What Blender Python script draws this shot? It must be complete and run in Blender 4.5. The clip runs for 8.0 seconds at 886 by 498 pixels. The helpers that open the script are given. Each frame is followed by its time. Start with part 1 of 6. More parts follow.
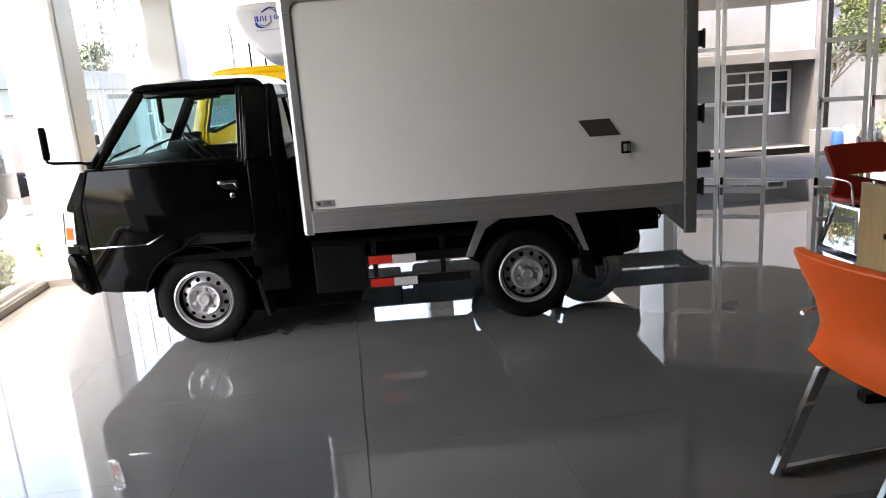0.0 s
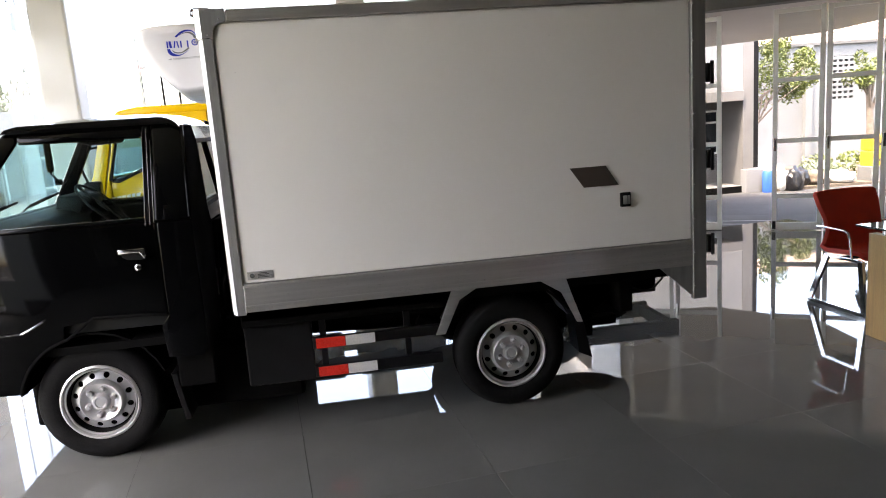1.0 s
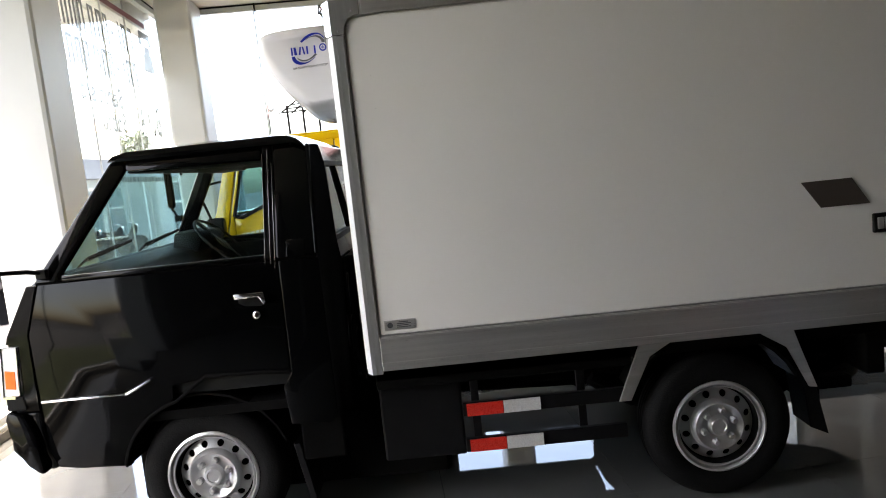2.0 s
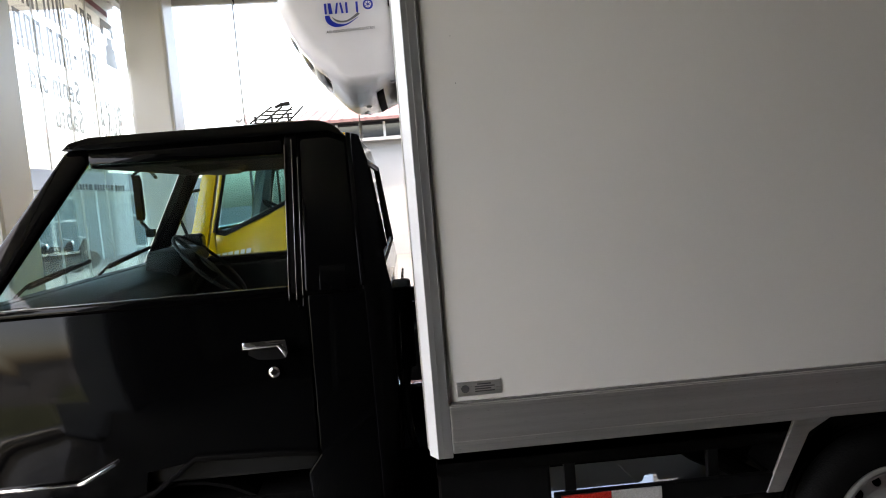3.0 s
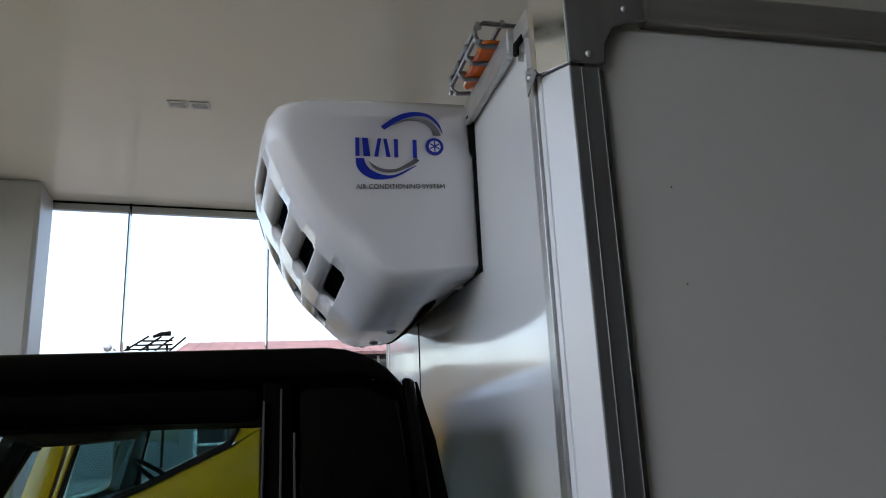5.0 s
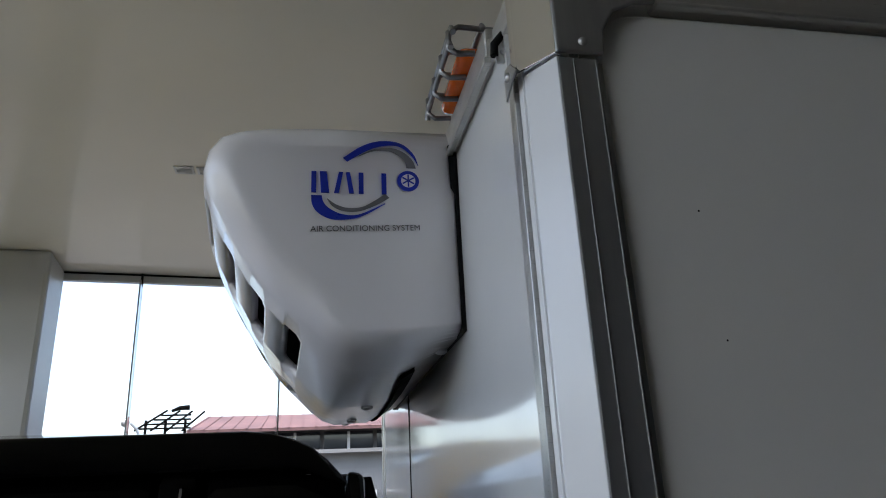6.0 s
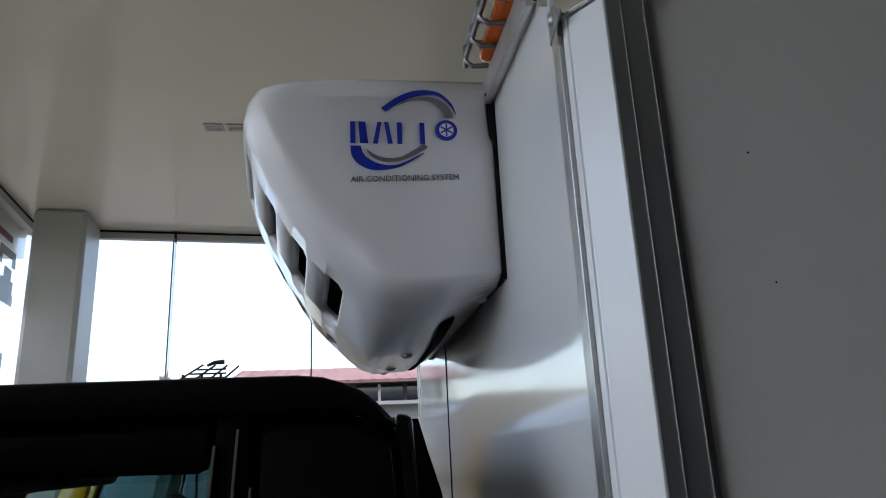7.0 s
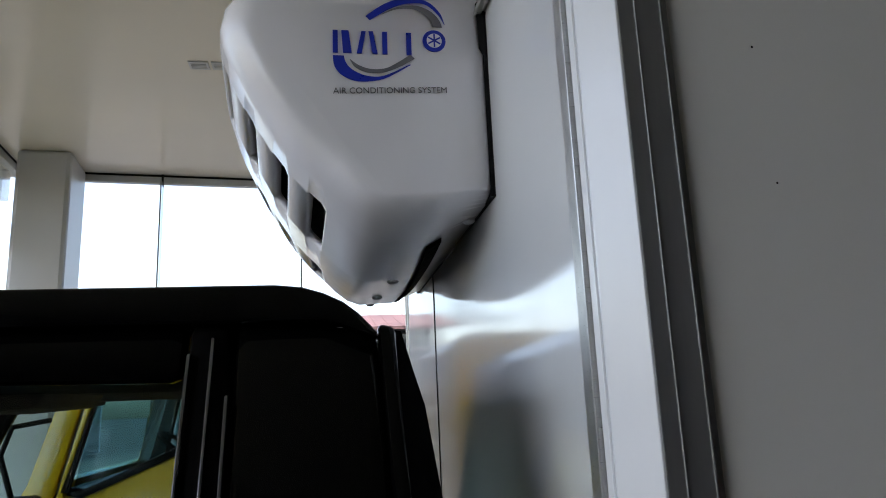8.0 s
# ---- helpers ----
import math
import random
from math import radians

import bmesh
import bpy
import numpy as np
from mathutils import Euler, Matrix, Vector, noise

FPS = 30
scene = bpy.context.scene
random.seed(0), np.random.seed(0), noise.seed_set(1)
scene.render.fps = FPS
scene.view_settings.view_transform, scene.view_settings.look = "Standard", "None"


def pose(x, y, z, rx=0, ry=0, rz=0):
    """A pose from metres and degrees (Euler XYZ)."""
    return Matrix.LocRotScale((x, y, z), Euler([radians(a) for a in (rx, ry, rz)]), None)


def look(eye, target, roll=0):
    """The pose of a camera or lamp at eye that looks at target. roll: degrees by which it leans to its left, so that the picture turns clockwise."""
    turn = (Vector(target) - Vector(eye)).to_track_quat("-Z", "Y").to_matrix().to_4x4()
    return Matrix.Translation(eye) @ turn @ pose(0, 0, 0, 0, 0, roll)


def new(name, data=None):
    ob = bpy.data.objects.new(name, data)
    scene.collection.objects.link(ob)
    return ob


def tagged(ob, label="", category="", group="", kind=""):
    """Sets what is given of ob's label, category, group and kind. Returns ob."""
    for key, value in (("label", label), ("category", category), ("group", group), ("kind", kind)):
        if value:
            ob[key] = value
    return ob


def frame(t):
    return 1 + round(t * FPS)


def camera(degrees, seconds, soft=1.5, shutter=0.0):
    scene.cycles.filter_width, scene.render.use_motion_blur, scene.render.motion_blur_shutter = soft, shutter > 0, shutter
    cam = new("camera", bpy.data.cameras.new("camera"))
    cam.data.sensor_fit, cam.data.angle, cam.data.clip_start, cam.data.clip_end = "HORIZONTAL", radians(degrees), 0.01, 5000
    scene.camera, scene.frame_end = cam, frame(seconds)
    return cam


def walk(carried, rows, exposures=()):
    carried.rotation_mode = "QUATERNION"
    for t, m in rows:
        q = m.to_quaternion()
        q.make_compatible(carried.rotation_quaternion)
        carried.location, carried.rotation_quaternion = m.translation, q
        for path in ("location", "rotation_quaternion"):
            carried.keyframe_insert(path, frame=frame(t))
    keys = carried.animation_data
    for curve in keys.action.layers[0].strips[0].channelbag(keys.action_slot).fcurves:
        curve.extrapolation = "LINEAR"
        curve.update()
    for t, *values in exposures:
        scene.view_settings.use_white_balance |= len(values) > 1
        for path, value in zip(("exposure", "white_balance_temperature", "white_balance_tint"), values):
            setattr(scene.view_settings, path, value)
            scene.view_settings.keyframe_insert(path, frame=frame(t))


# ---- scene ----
cam = camera(64.4, 8.0, 1.0)
PATH = [
    (0, (0.069, -0.015, 1.606), (0.117, 1.933, 1.156), -4.2),
    (0.3, (-0.002, 0.248, 1.614), (0.025, 2.199, 1.175), -4.56),
    (0.5, (-0.046, 0.429, 1.619), (0.059, 2.373, 1.164), -4.8),
    (0.8, (-0.098, 0.711, 1.624), (0.116, 2.663, 1.242), -4.4),
    (1, (-0.118, 0.894, 1.625), (0.156, 2.843, 1.269), -4.2),
    (1.2, (-0.124, 1.063, 1.612), (0.043, 3.038, 1.347), -1.51),
    (1.5, (-0.14, 1.296, 1.572), (-0.128, 3.287, 1.384), -2.4),
    (1.8, (-0.216, 1.52, 1.543), (-0.254, 3.512, 1.366), -4.51),
    (2, (-0.289, 1.675, 1.533), (-0.331, 3.662, 1.31), -6.1),
    (2.2, (-0.364, 1.839, 1.527), (-0.382, 3.827, 1.309), -7.4),
    (3.3, (-0.77, 2.734, 1.511), (-0.665, 4.724, 1.343), -4.2),
    (3.5, (-0.774, 2.875, 1.531), (-0.68, 4.862, 1.329), -5.4),
    (3.7, (-0.814, 3.015, 1.561), (-0.699, 5.007, 1.426), -4.91),
    (4, (-0.932, 3.222, 1.597), (-0.802, 5.217, 1.642), -2.8),
    (4.2, (-1.01, 3.353, 1.611), (-0.765, 5.331, 1.781), -2.1),
    (4.5, (-1.067, 3.525, 1.622), (-0.64, 5.451, 1.948), -2.7),
    (5.8, (-0.967, 3.895, 1.669), (-0.529, 5.743, 2.298), -2.8),
    (6, (-0.936, 3.928, 1.672), (-0.565, 5.773, 2.348), -2.9),
    (6.5, (-0.95, 3.943, 1.67), (-0.572, 5.77, 2.392), -2.1),
    (6.7, (-0.954, 3.938, 1.668), (-0.574, 5.759, 2.403), -2.3),
    (7, (-0.956, 3.929, 1.662), (-0.658, 5.826, 2.222), -2.8),
    (7.2, (-0.946, 3.937, 1.653), (-0.61, 5.857, 2.102), -2.68),
    (7.5, (-0.929, 3.962, 1.639), (-0.572, 5.877, 2.094), -2.6),
    (7.7, (-0.932, 3.971, 1.632), (-0.542, 5.883, 2.069), -2.55),
    (8, (-0.944, 3.973, 1.625), (-0.623, 5.901, 2.049), -2.5),
]
EXPOSURES = [(0.0, 4.2, 7450, 18), (0.3, 3.95, 7400, 17), (0.6, 4.0, 7450, 17), (1.0, 4.3, 7650, 18), (1.5, 4.0, 7600, 15), (2.0, 3.88, 7600, 15), (3.5, 3.38, 7650, 17), (4.0, 3.04, 7400, 17), (4.5, 2.54, 6900, 14), (5.2, 2.26, 6600, 14), (6.0, 2.16, 6550, 13), (7.0, 2.2, 6550, 13), (7.5, 2.31, 6650, 13), (8.0, 2.48, 6750, 14)]
walk(cam, [(t, look(eye, target, roll)) for t, eye, target, roll in PATH], EXPOSURES)

# ---- light ----
world = bpy.data.worlds.new("world")
scene.world = world
world.use_nodes = True
wn = world.node_tree.nodes
sky = wn.new("ShaderNodeTexSky")
sky.sky_type = "NISHITA"
sky.sun_disc = False
SUN_EL, SUN_ROT = radians(66), radians(-125)
sky.sun_elevation, sky.sun_rotation = SUN_EL, SUN_ROT
sky.dust_density = 3.5
sky.ozone_density = 0.6
wn["Background"].inputs[1].default_value = 0.15
world.node_tree.links.new(sky.outputs[0], wn["Background"].inputs[0])
sun = new("sun", bpy.data.lights.new("sun", "SUN"))
sun.data.energy, sun.data.angle, sun.data.color = 1.0, radians(0.6), (1.0, 0.95, 0.86)
to_sun = Vector((math.sin(SUN_ROT) * math.cos(SUN_EL), math.cos(SUN_ROT) * math.cos(SUN_EL), math.sin(SUN_EL)))
sun.matrix_world = look(to_sun * 50, (0, 0, 0))


# ---- geometry helpers ----
def mesh_of(name, bm):
    me = bpy.data.meshes.new(name)
    bm.normal_update()
    bm.to_mesh(me)
    bm.free()
    return me


def part(name, bm, material, parent=None, label="", smooth=None):
    me = mesh_of(name, bm)
    me.materials.append(material)
    if smooth:
        me.shade_smooth()
        me.set_sharp_from_angle(angle=radians(smooth))
    ob = new(name, me)
    if parent is not None:
        ob.parent = parent
    if label:
        ob["label"] = label
    return ob


def thing(name, label, category, group="", at=(0, 0, 0)):
    ob = new(name)
    ob.location = at
    ob.empty_display_size = 0.1
    return tagged(ob, label, category, group)


def rounded(bm, width, segments=2, angle=30):
    if width > 0:
        edges = [e for e in bm.edges if len(e.link_faces) == 2 and e.calc_face_angle(0) > radians(angle)]
        bmesh.ops.bevel(bm, geom=edges, offset=width, segments=segments, affect="EDGES", profile=0.5, clamp_overlap=True)
    return bm


def box(x0, x1, y0, y1, z0, z1, bevel=0.0, segments=2):
    bm = bmesh.new()
    bmesh.ops.create_cube(bm, size=1)
    for v in bm.verts:
        v.co = Vector((x0 + (v.co.x + 0.5) * (x1 - x0), y0 + (v.co.y + 0.5) * (y1 - y0), z0 + (v.co.z + 0.5) * (z1 - z0)))
    return rounded(bm, bevel, segments)


def prism(poly, a, b, plane="xz", bevel=0.0, segments=2, angle=30):
    """A polygon in a plane, drawn out from a to b along the third axis."""
    def put(p, q, r):
        return {"xz": (p, r, q), "yz": (r, p, q), "xy": (p, q, r)}[plane]
    bm = bmesh.new()
    lo = [bm.verts.new(put(p, q, a)) for p, q in poly]
    hi = [bm.verts.new(put(p, q, b)) for p, q in poly]
    bm.faces.new(lo)
    bm.faces.new(hi)
    n = len(poly)
    for i in range(n):
        bm.faces.new((lo[i], lo[(i + 1) % n], hi[(i + 1) % n], hi[i]))
    bmesh.ops.recalc_face_normals(bm, faces=bm.faces)
    return rounded(bm, bevel, segments, angle)


def sheet(points):
    """A single pane through its corners."""
    bm = bmesh.new()
    bm.faces.new([bm.verts.new(p) for p in points])
    return bm


def tube(points, radius, sides=8, closed=False):
    pts = [Vector(p) for p in points]
    bm = bmesh.new()
    rings = []
    n = len(pts)
    last = None
    for i, p in enumerate(pts):
        a = pts[(i - 1) % n] if closed or i else p
        b = pts[(i + 1) % n] if closed or i < n - 1 else p
        way = (b - a).normalized()
        side = way.cross(last if last is not None else (Vector((0, 0, 1)) if abs(way.z) < 0.9 else Vector((1, 0, 0))))
        up = side.cross(way).normalized() if side.length > 1e-6 else Vector((0, 0, 1))
        side = way.cross(up).normalized()
        last = up
        r = radius[i] if isinstance(radius, (list, tuple)) else radius
        rings.append([bm.verts.new(p + r * (math.cos(t) * side + math.sin(t) * up)) for t in (2 * math.pi * k / sides for k in range(sides))])
    for i in range(n if closed else n - 1):
        one, two = rings[i], rings[(i + 1) % n]
        for k in range(sides):
            bm.faces.new((one[k], one[(k + 1) % sides], two[(k + 1) % sides], two[k]))
    if not closed:
        bm.faces.new(rings[0])
        bm.faces.new(rings[-1])
    bmesh.ops.recalc_face_normals(bm, faces=bm.faces)
    return bm


def lathe(profile, sides=48, axis="y", caps=True):
    """Rings of (radius, height) round an axis through the origin."""
    bm = bmesh.new()
    rings = []
    for r, h in profile:
        ring = []
        for k in range(sides):
            t = 2 * math.pi * k / sides
            c, s = r * math.cos(t), r * math.sin(t)
            ring.append(bm.verts.new({"y": (c, h, s), "z": (c, s, h), "x": (h, c, s)}[axis]))
        rings.append(ring)
    for one, two in zip(rings, rings[1:]):
        for k in range(sides):
            bm.faces.new((one[k], one[(k + 1) % sides], two[(k + 1) % sides], two[k]))
    if caps and profile[0][0] > 1e-4:
        bm.faces.new(rings[0])
    if caps and profile[-1][0] > 1e-4:
        bm.faces.new(rings[-1])
    bmesh.ops.remove_doubles(bm, verts=bm.verts, dist=1e-5)
    bmesh.ops.recalc_face_normals(bm, faces=bm.faces)
    return bm


def joined(*bms):
    """Several bmeshes as one."""
    out = bmesh.new()
    for bm in bms:
        me = bpy.data.meshes.new("tmp")
        bm.to_mesh(me)
        bm.free()
        out.from_mesh(me)
        bpy.data.meshes.remove(me)
    return out


def moved(bm, m):
    bmesh.ops.transform(bm, matrix=m, verts=bm.verts)
    return bm


# ---- materials ----
def material(name, colour, rough=0.5, metal=0.0, vary=0.08, scale=6.0, bump=0.0, bump_scale=60.0, rough_vary=0.1, coat=0.0, spec=0.5,
             grain=None, piece=0.0, fine=0.0):
    """A surface with colour and roughness varied at two scales, and fine relief."""
    mat = bpy.data.materials.new(name)
    mat.use_nodes = True
    nt = mat.node_tree
    b = nt.nodes["Principled BSDF"]
    b.inputs["Metallic"].default_value = metal
    b.inputs["Coat Weight"].default_value = coat
    b.inputs["Coat Roughness"].default_value = 0.04
    b.inputs["Specular IOR Level"].default_value = spec
    co = nt.nodes.new("ShaderNodeTexCoord")
    at = co.outputs["Object"]
    if grain:
        mp = nt.nodes.new("ShaderNodeMapping")
        mp.inputs["Scale"].default_value = grain
        nt.links.new(at, mp.inputs[0])
        at = mp.outputs[0]
    big = nt.nodes.new("ShaderNodeTexNoise")
    big.inputs["Scale"].default_value = scale
    big.inputs["Detail"].default_value = 6
    nt.links.new(at, big.inputs["Vector"])
    small = nt.nodes.new("ShaderNodeTexNoise")
    small.inputs["Scale"].default_value = bump_scale
    small.inputs["Detail"].default_value = 4
    nt.links.new(at, small.inputs["Vector"])
    ramp = nt.nodes.new("ShaderNodeMapRange")
    ramp.inputs["From Min"].default_value, ramp.inputs["From Max"].default_value = 0.3, 0.7
    ramp.inputs["To Min"].default_value, ramp.inputs["To Max"].default_value = 1 - vary, 1 + vary
    nt.links.new(big.outputs[0], ramp.inputs[0])
    value = ramp.outputs[0]
    if fine:
        f = nt.nodes.new("ShaderNodeMapRange")
        f.inputs["From Min"].default_value, f.inputs["From Max"].default_value = 0.3, 0.7
        f.inputs["To Min"].default_value, f.inputs["To Max"].default_value = 1 - fine, 1 + fine
        nt.links.new(small.outputs[0], f.inputs[0])
        m = nt.nodes.new("ShaderNodeMath")
        m.operation = "MULTIPLY"
        nt.links.new(value, m.inputs[0])
        nt.links.new(f.outputs[0], m.inputs[1])
        value = m.outputs[0]
    if piece:
        info = nt.nodes.new("ShaderNodeObjectInfo")
        pr = nt.nodes.new("ShaderNodeMapRange")
        pr.inputs["To Min"].default_value, pr.inputs["To Max"].default_value = 1 - piece, 1 + piece
        nt.links.new(info.outputs["Random"], pr.inputs[0])
        m = nt.nodes.new("ShaderNodeMath")
        m.operation = "MULTIPLY"
        nt.links.new(value, m.inputs[0])
        nt.links.new(pr.outputs[0], m.inputs[1])
        value = m.outputs[0]
    mix = nt.nodes.new("ShaderNodeVectorMath")
    mix.operation = "SCALE"
    mix.inputs[0].default_value = colour
    nt.links.new(value, mix.inputs["Scale"])
    nt.links.new(mix.outputs[0], b.inputs["Base Color"])
    rr = nt.nodes.new("ShaderNodeMapRange")
    rr.inputs["From Min"].default_value, rr.inputs["From Max"].default_value = 0.3, 0.7
    rr.inputs["To Min"].default_value = max(0.0, rough * (1 - rough_vary))
    rr.inputs["To Max"].default_value = min(1.0, rough * (1 + rough_vary))
    nt.links.new(small.outputs[0], rr.inputs[0])
    nt.links.new(rr.outputs[0], b.inputs["Roughness"])
    if bump:
        bp = nt.nodes.new("ShaderNodeBump")
        bp.inputs["Strength"].default_value = bump
        bp.inputs["Distance"].default_value = 0.01
        nt.links.new(small.outputs[0], bp.inputs["Height"])
        nt.links.new(bp.outputs[0], b.inputs["Normal"])
    return mat


def glass(name, tint=(1, 1, 1), clear=0.9, rough=0.0, gloss=0.85, least=0.025):
    """A thin pane: mostly clear, with a true mirror gloss by Fresnel."""
    mat = bpy.data.materials.new(name)
    mat.use_nodes = True
    nt = mat.node_tree
    nt.nodes.remove(nt.nodes["Principled BSDF"])
    out = nt.nodes["Material Output"]
    t = nt.nodes.new("ShaderNodeBsdfTransparent")
    t.inputs[0].default_value = (*(clear * c for c in tint), 1)
    g = nt.nodes.new("ShaderNodeBsdfGlossy")
    g.inputs["Roughness"].default_value = rough
    g.inputs[0].default_value = (1, 1, 1, 1)
    lw = nt.nodes.new("ShaderNodeLayerWeight")
    lw.inputs[0].default_value = 0.5
    pw = nt.nodes.new("ShaderNodeMath")
    pw.operation = "POWER"
    pw.inputs[1].default_value = 4.5
    fr = nt.nodes.new("ShaderNodeMath")
    fr.operation = "MULTIPLY_ADD"
    fr.inputs[1].default_value, fr.inputs[2].default_value = gloss, least
    nt.links.new(lw.outputs["Facing"], pw.inputs[0])
    nt.links.new(pw.outputs[0], fr.inputs[0])
    mx = nt.nodes.new("ShaderNodeMixShader")
    nt.links.new(fr.outputs[0], mx.inputs[0])
    nt.links.new(t.outputs[0], mx.inputs[1])
    nt.links.new(g.outputs[0], mx.inputs[2])
    nt.links.new(mx.outputs[0], out.inputs[0])
    return mat


M_TILE = material("porcelain_tile", (0.114, 0.117, 0.112), 0.02, vary=0.06, scale=2.5, bump_scale=7, rough_vary=0.35, piece=0.02, spec=1.0, coat=0.1)
M_GROUT = material("grout", (0.19, 0.185, 0.18), 0.3)
M_WALL = material("white_wall_paint", (0.78, 0.77, 0.74), 0.6, vary=0.03, scale=1.2, bump=0.05, bump_scale=120)
M_CEIL = material("ceiling_paint", (0.78, 0.745, 0.66), 0.14, vary=0.03, scale=0.8, bump_scale=30, rough_vary=0.1, spec=0.35)
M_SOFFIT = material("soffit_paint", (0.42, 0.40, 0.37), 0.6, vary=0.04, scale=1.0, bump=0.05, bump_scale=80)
M_COL = material("column_paint", (0.54, 0.55, 0.55), 0.42, vary=0.03, scale=1.5, bump=0.04, bump_scale=90)
M_SKIRT = material("dark_skirting", (0.22, 0.20, 0.18), 0.35, vary=0.15)
M_GLASS = glass("window_glass", (0.99, 1.0, 0.99), 0.94)
M_EDGE = material("glass_edge", (0.03, 0.034, 0.034), 0.2)
M_ALU_W = material("white_powder_coat", (0.78, 0.78, 0.76), 0.38, vary=0.03, scale=4)
M_BLACKP = material("black_car_paint", (0.0013, 0.0014, 0.0016), 0.07, vary=0.15, scale=3, rough_vary=0.2, spec=0.13)
M_BEAD = material("highlight_bead", (0.16, 0.16, 0.165), 0.2, metal=0.8, vary=0.1, scale=20)
M_BLACKM = material("matt_black", (0.006, 0.006, 0.0065), 0.5, vary=0.2, scale=12, bump=0.05, spec=0.12)
M_CHASSIS = material("chassis_black", (0.0035, 0.0035, 0.0035), 0.8, vary=0.25, scale=9, bump=0.1, spec=0.04)
M_DULL = material("dull_black_plastic", (0.004, 0.004, 0.0045), 0.9, vary=0.2, scale=14, bump=0.05, spec=0.0)
M_RUBBER = material("tyre_rubber", (0.004, 0.004, 0.0043), 0.75, vary=0.2, scale=20, bump=0.15, bump_scale=140, spec=0.13)
M_STEEL = material("wheel_silver", (0.52, 0.52, 0.53), 0.32, metal=0.6, vary=0.05, scale=9, bump_scale=30, rough_vary=0.08)
M_CHROME = material("chrome", (0.80, 0.80, 0.82), 0.07, metal=1.0, vary=0.03, rough_vary=0.4)
M_ALU = material("brushed_aluminium", (0.60, 0.59, 0.57), 0.36, metal=0.85, vary=0.10, scale=3, grain=(0.6, 8, 14), bump_scale=60, rough_vary=0.25, fine=0.05)
M_ALUD = material("dull_aluminium", (0.38, 0.38, 0.375), 0.40, metal=0.75, vary=0.12, scale=4, grain=(10, 10, 0.8), bump_scale=50, rough_vary=0.2)
M_PANEL = material("white_composite_panel", (0.85, 0.835, 0.80), 0.34, vary=0.02, scale=1.5, bump_scale=25, rough_vary=0.12, bump=0.02)
M_PANELF = material("white_corner_strip", (0.80, 0.81, 0.83), 0.2, vary=0.02, scale=2.5, bump_scale=14, rough_vary=0.3)
M_SHEET = material("glossy_white_sheet", (0.76, 0.77, 0.78), 0.10, metal=0.2, vary=0.025, scale=2.5, bump_scale=5, rough_vary=0.3, bump=0.05)
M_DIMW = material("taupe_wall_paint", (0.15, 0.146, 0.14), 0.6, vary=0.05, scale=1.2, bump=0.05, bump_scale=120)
M_FRP = material("white_moulded_shell", (0.82, 0.80, 0.81), 0.23, vary=0.02, scale=4, bump_scale=20, coat=0.2, bump=0.01)
M_BLUE = material("blue_print", (0.012, 0.03, 0.36), 0.3, vary=0.05)
M_GREYP = material("grey_print", (0.16, 0.16, 0.17), 0.35, vary=0.05)
M_ORANGE = material("orange_leatherette", (0.86, 0.115, 0.012), 0.42, vary=0.06, scale=9, bump=0.12, bump_scale=260)
M_RED = material("red_fabric", (0.60, 0.035, 0.012), 0.65, vary=0.08, scale=10, bump=0.2, bump_scale=300)
M_WOOD = material("oak_veneer", (0.52, 0.33, 0.14), 0.4, vary=0.14, scale=3, grain=(9, 9, 0.7), bump_scale=40, bump=0.05, fine=0.08)
M_YELLOW = material("yellow_cab_paint", (0.78, 0.465, 0.010), 0.18, vary=0.03, scale=3, coat=0.5)
M_SCREEN = glass("tinted_windscreen", (0.66, 0.93, 0.95), 0.70, gloss=0.05, least=0.008)
M_CABGL = glass("truck_glass", (0.80, 0.96, 0.96), 0.77)
M_LGLASS = glass("lorry_glass", (0.62, 0.88, 0.92), 0.58, gloss=0.3, least=0.02)
M_GALV = material("galvanised_wire", (0.30, 0.30, 0.31), 0.35, metal=0.9, vary=0.2, scale=40)
M_AMBER = material("amber_lens", (0.75, 0.13, 0.006), 0.12, vary=0.1, scale=60, coat=0.5)
M_LENS = material("clear_lamp_lens", (0.72, 0.74, 0.76), 0.12, vary=0.15, scale=50, coat=0.6)
M_REFR = material("red_reflector", (0.62, 0.03, 0.02), 0.28, vary=0.08, scale=120, fine=0.1, bump_scale=300)
M_REFW = material("white_reflector", (0.60, 0.60, 0.58), 0.3, vary=0.08, scale=120, fine=0.1, bump_scale=300)
M_BADGE = material("bright_badge", (0.86, 0.86, 0.87), 0.3, vary=0.03)
M_MIRROR = material("mirror", (0.9, 0.9, 0.9), 0.02, metal=1.0, vary=0.0)
M_VINYL = material("grey_vinyl_upholstery", (0.014, 0.014, 0.015), 0.55, vary=0.15, scale=8, bump=0.15, bump_scale=200, spec=0.2)
M_TRIM = material("grey_cab_trim", (0.30, 0.32, 0.32), 0.6, vary=0.1, scale=8, bump=0.08, bump_scale=200)
M_DASH = material("dark_dashboard", (0.009, 0.0098, 0.010), 0.5, vary=0.1, scale=10, bump=0.1, bump_scale=250, spec=0.18)
M_LETTER = material("window_letter_film", (0.14, 0.145, 0.15), 0.5, vary=0.1)
nt = M_LETTER.node_tree                      # a half-clear film
clear_film = nt.nodes.new("ShaderNodeBsdfTransparent")
film_mix = nt.nodes.new("ShaderNodeMixShader")
film_mix.inputs[0].default_value = 0.60
nt.links.new(clear_film.outputs[0], film_mix.inputs[1])
nt.links.new(nt.nodes["Principled BSDF"].outputs[0], film_mix.inputs[2])
nt.links.new(film_mix.outputs[0], nt.nodes["Material Output"].inputs[0])
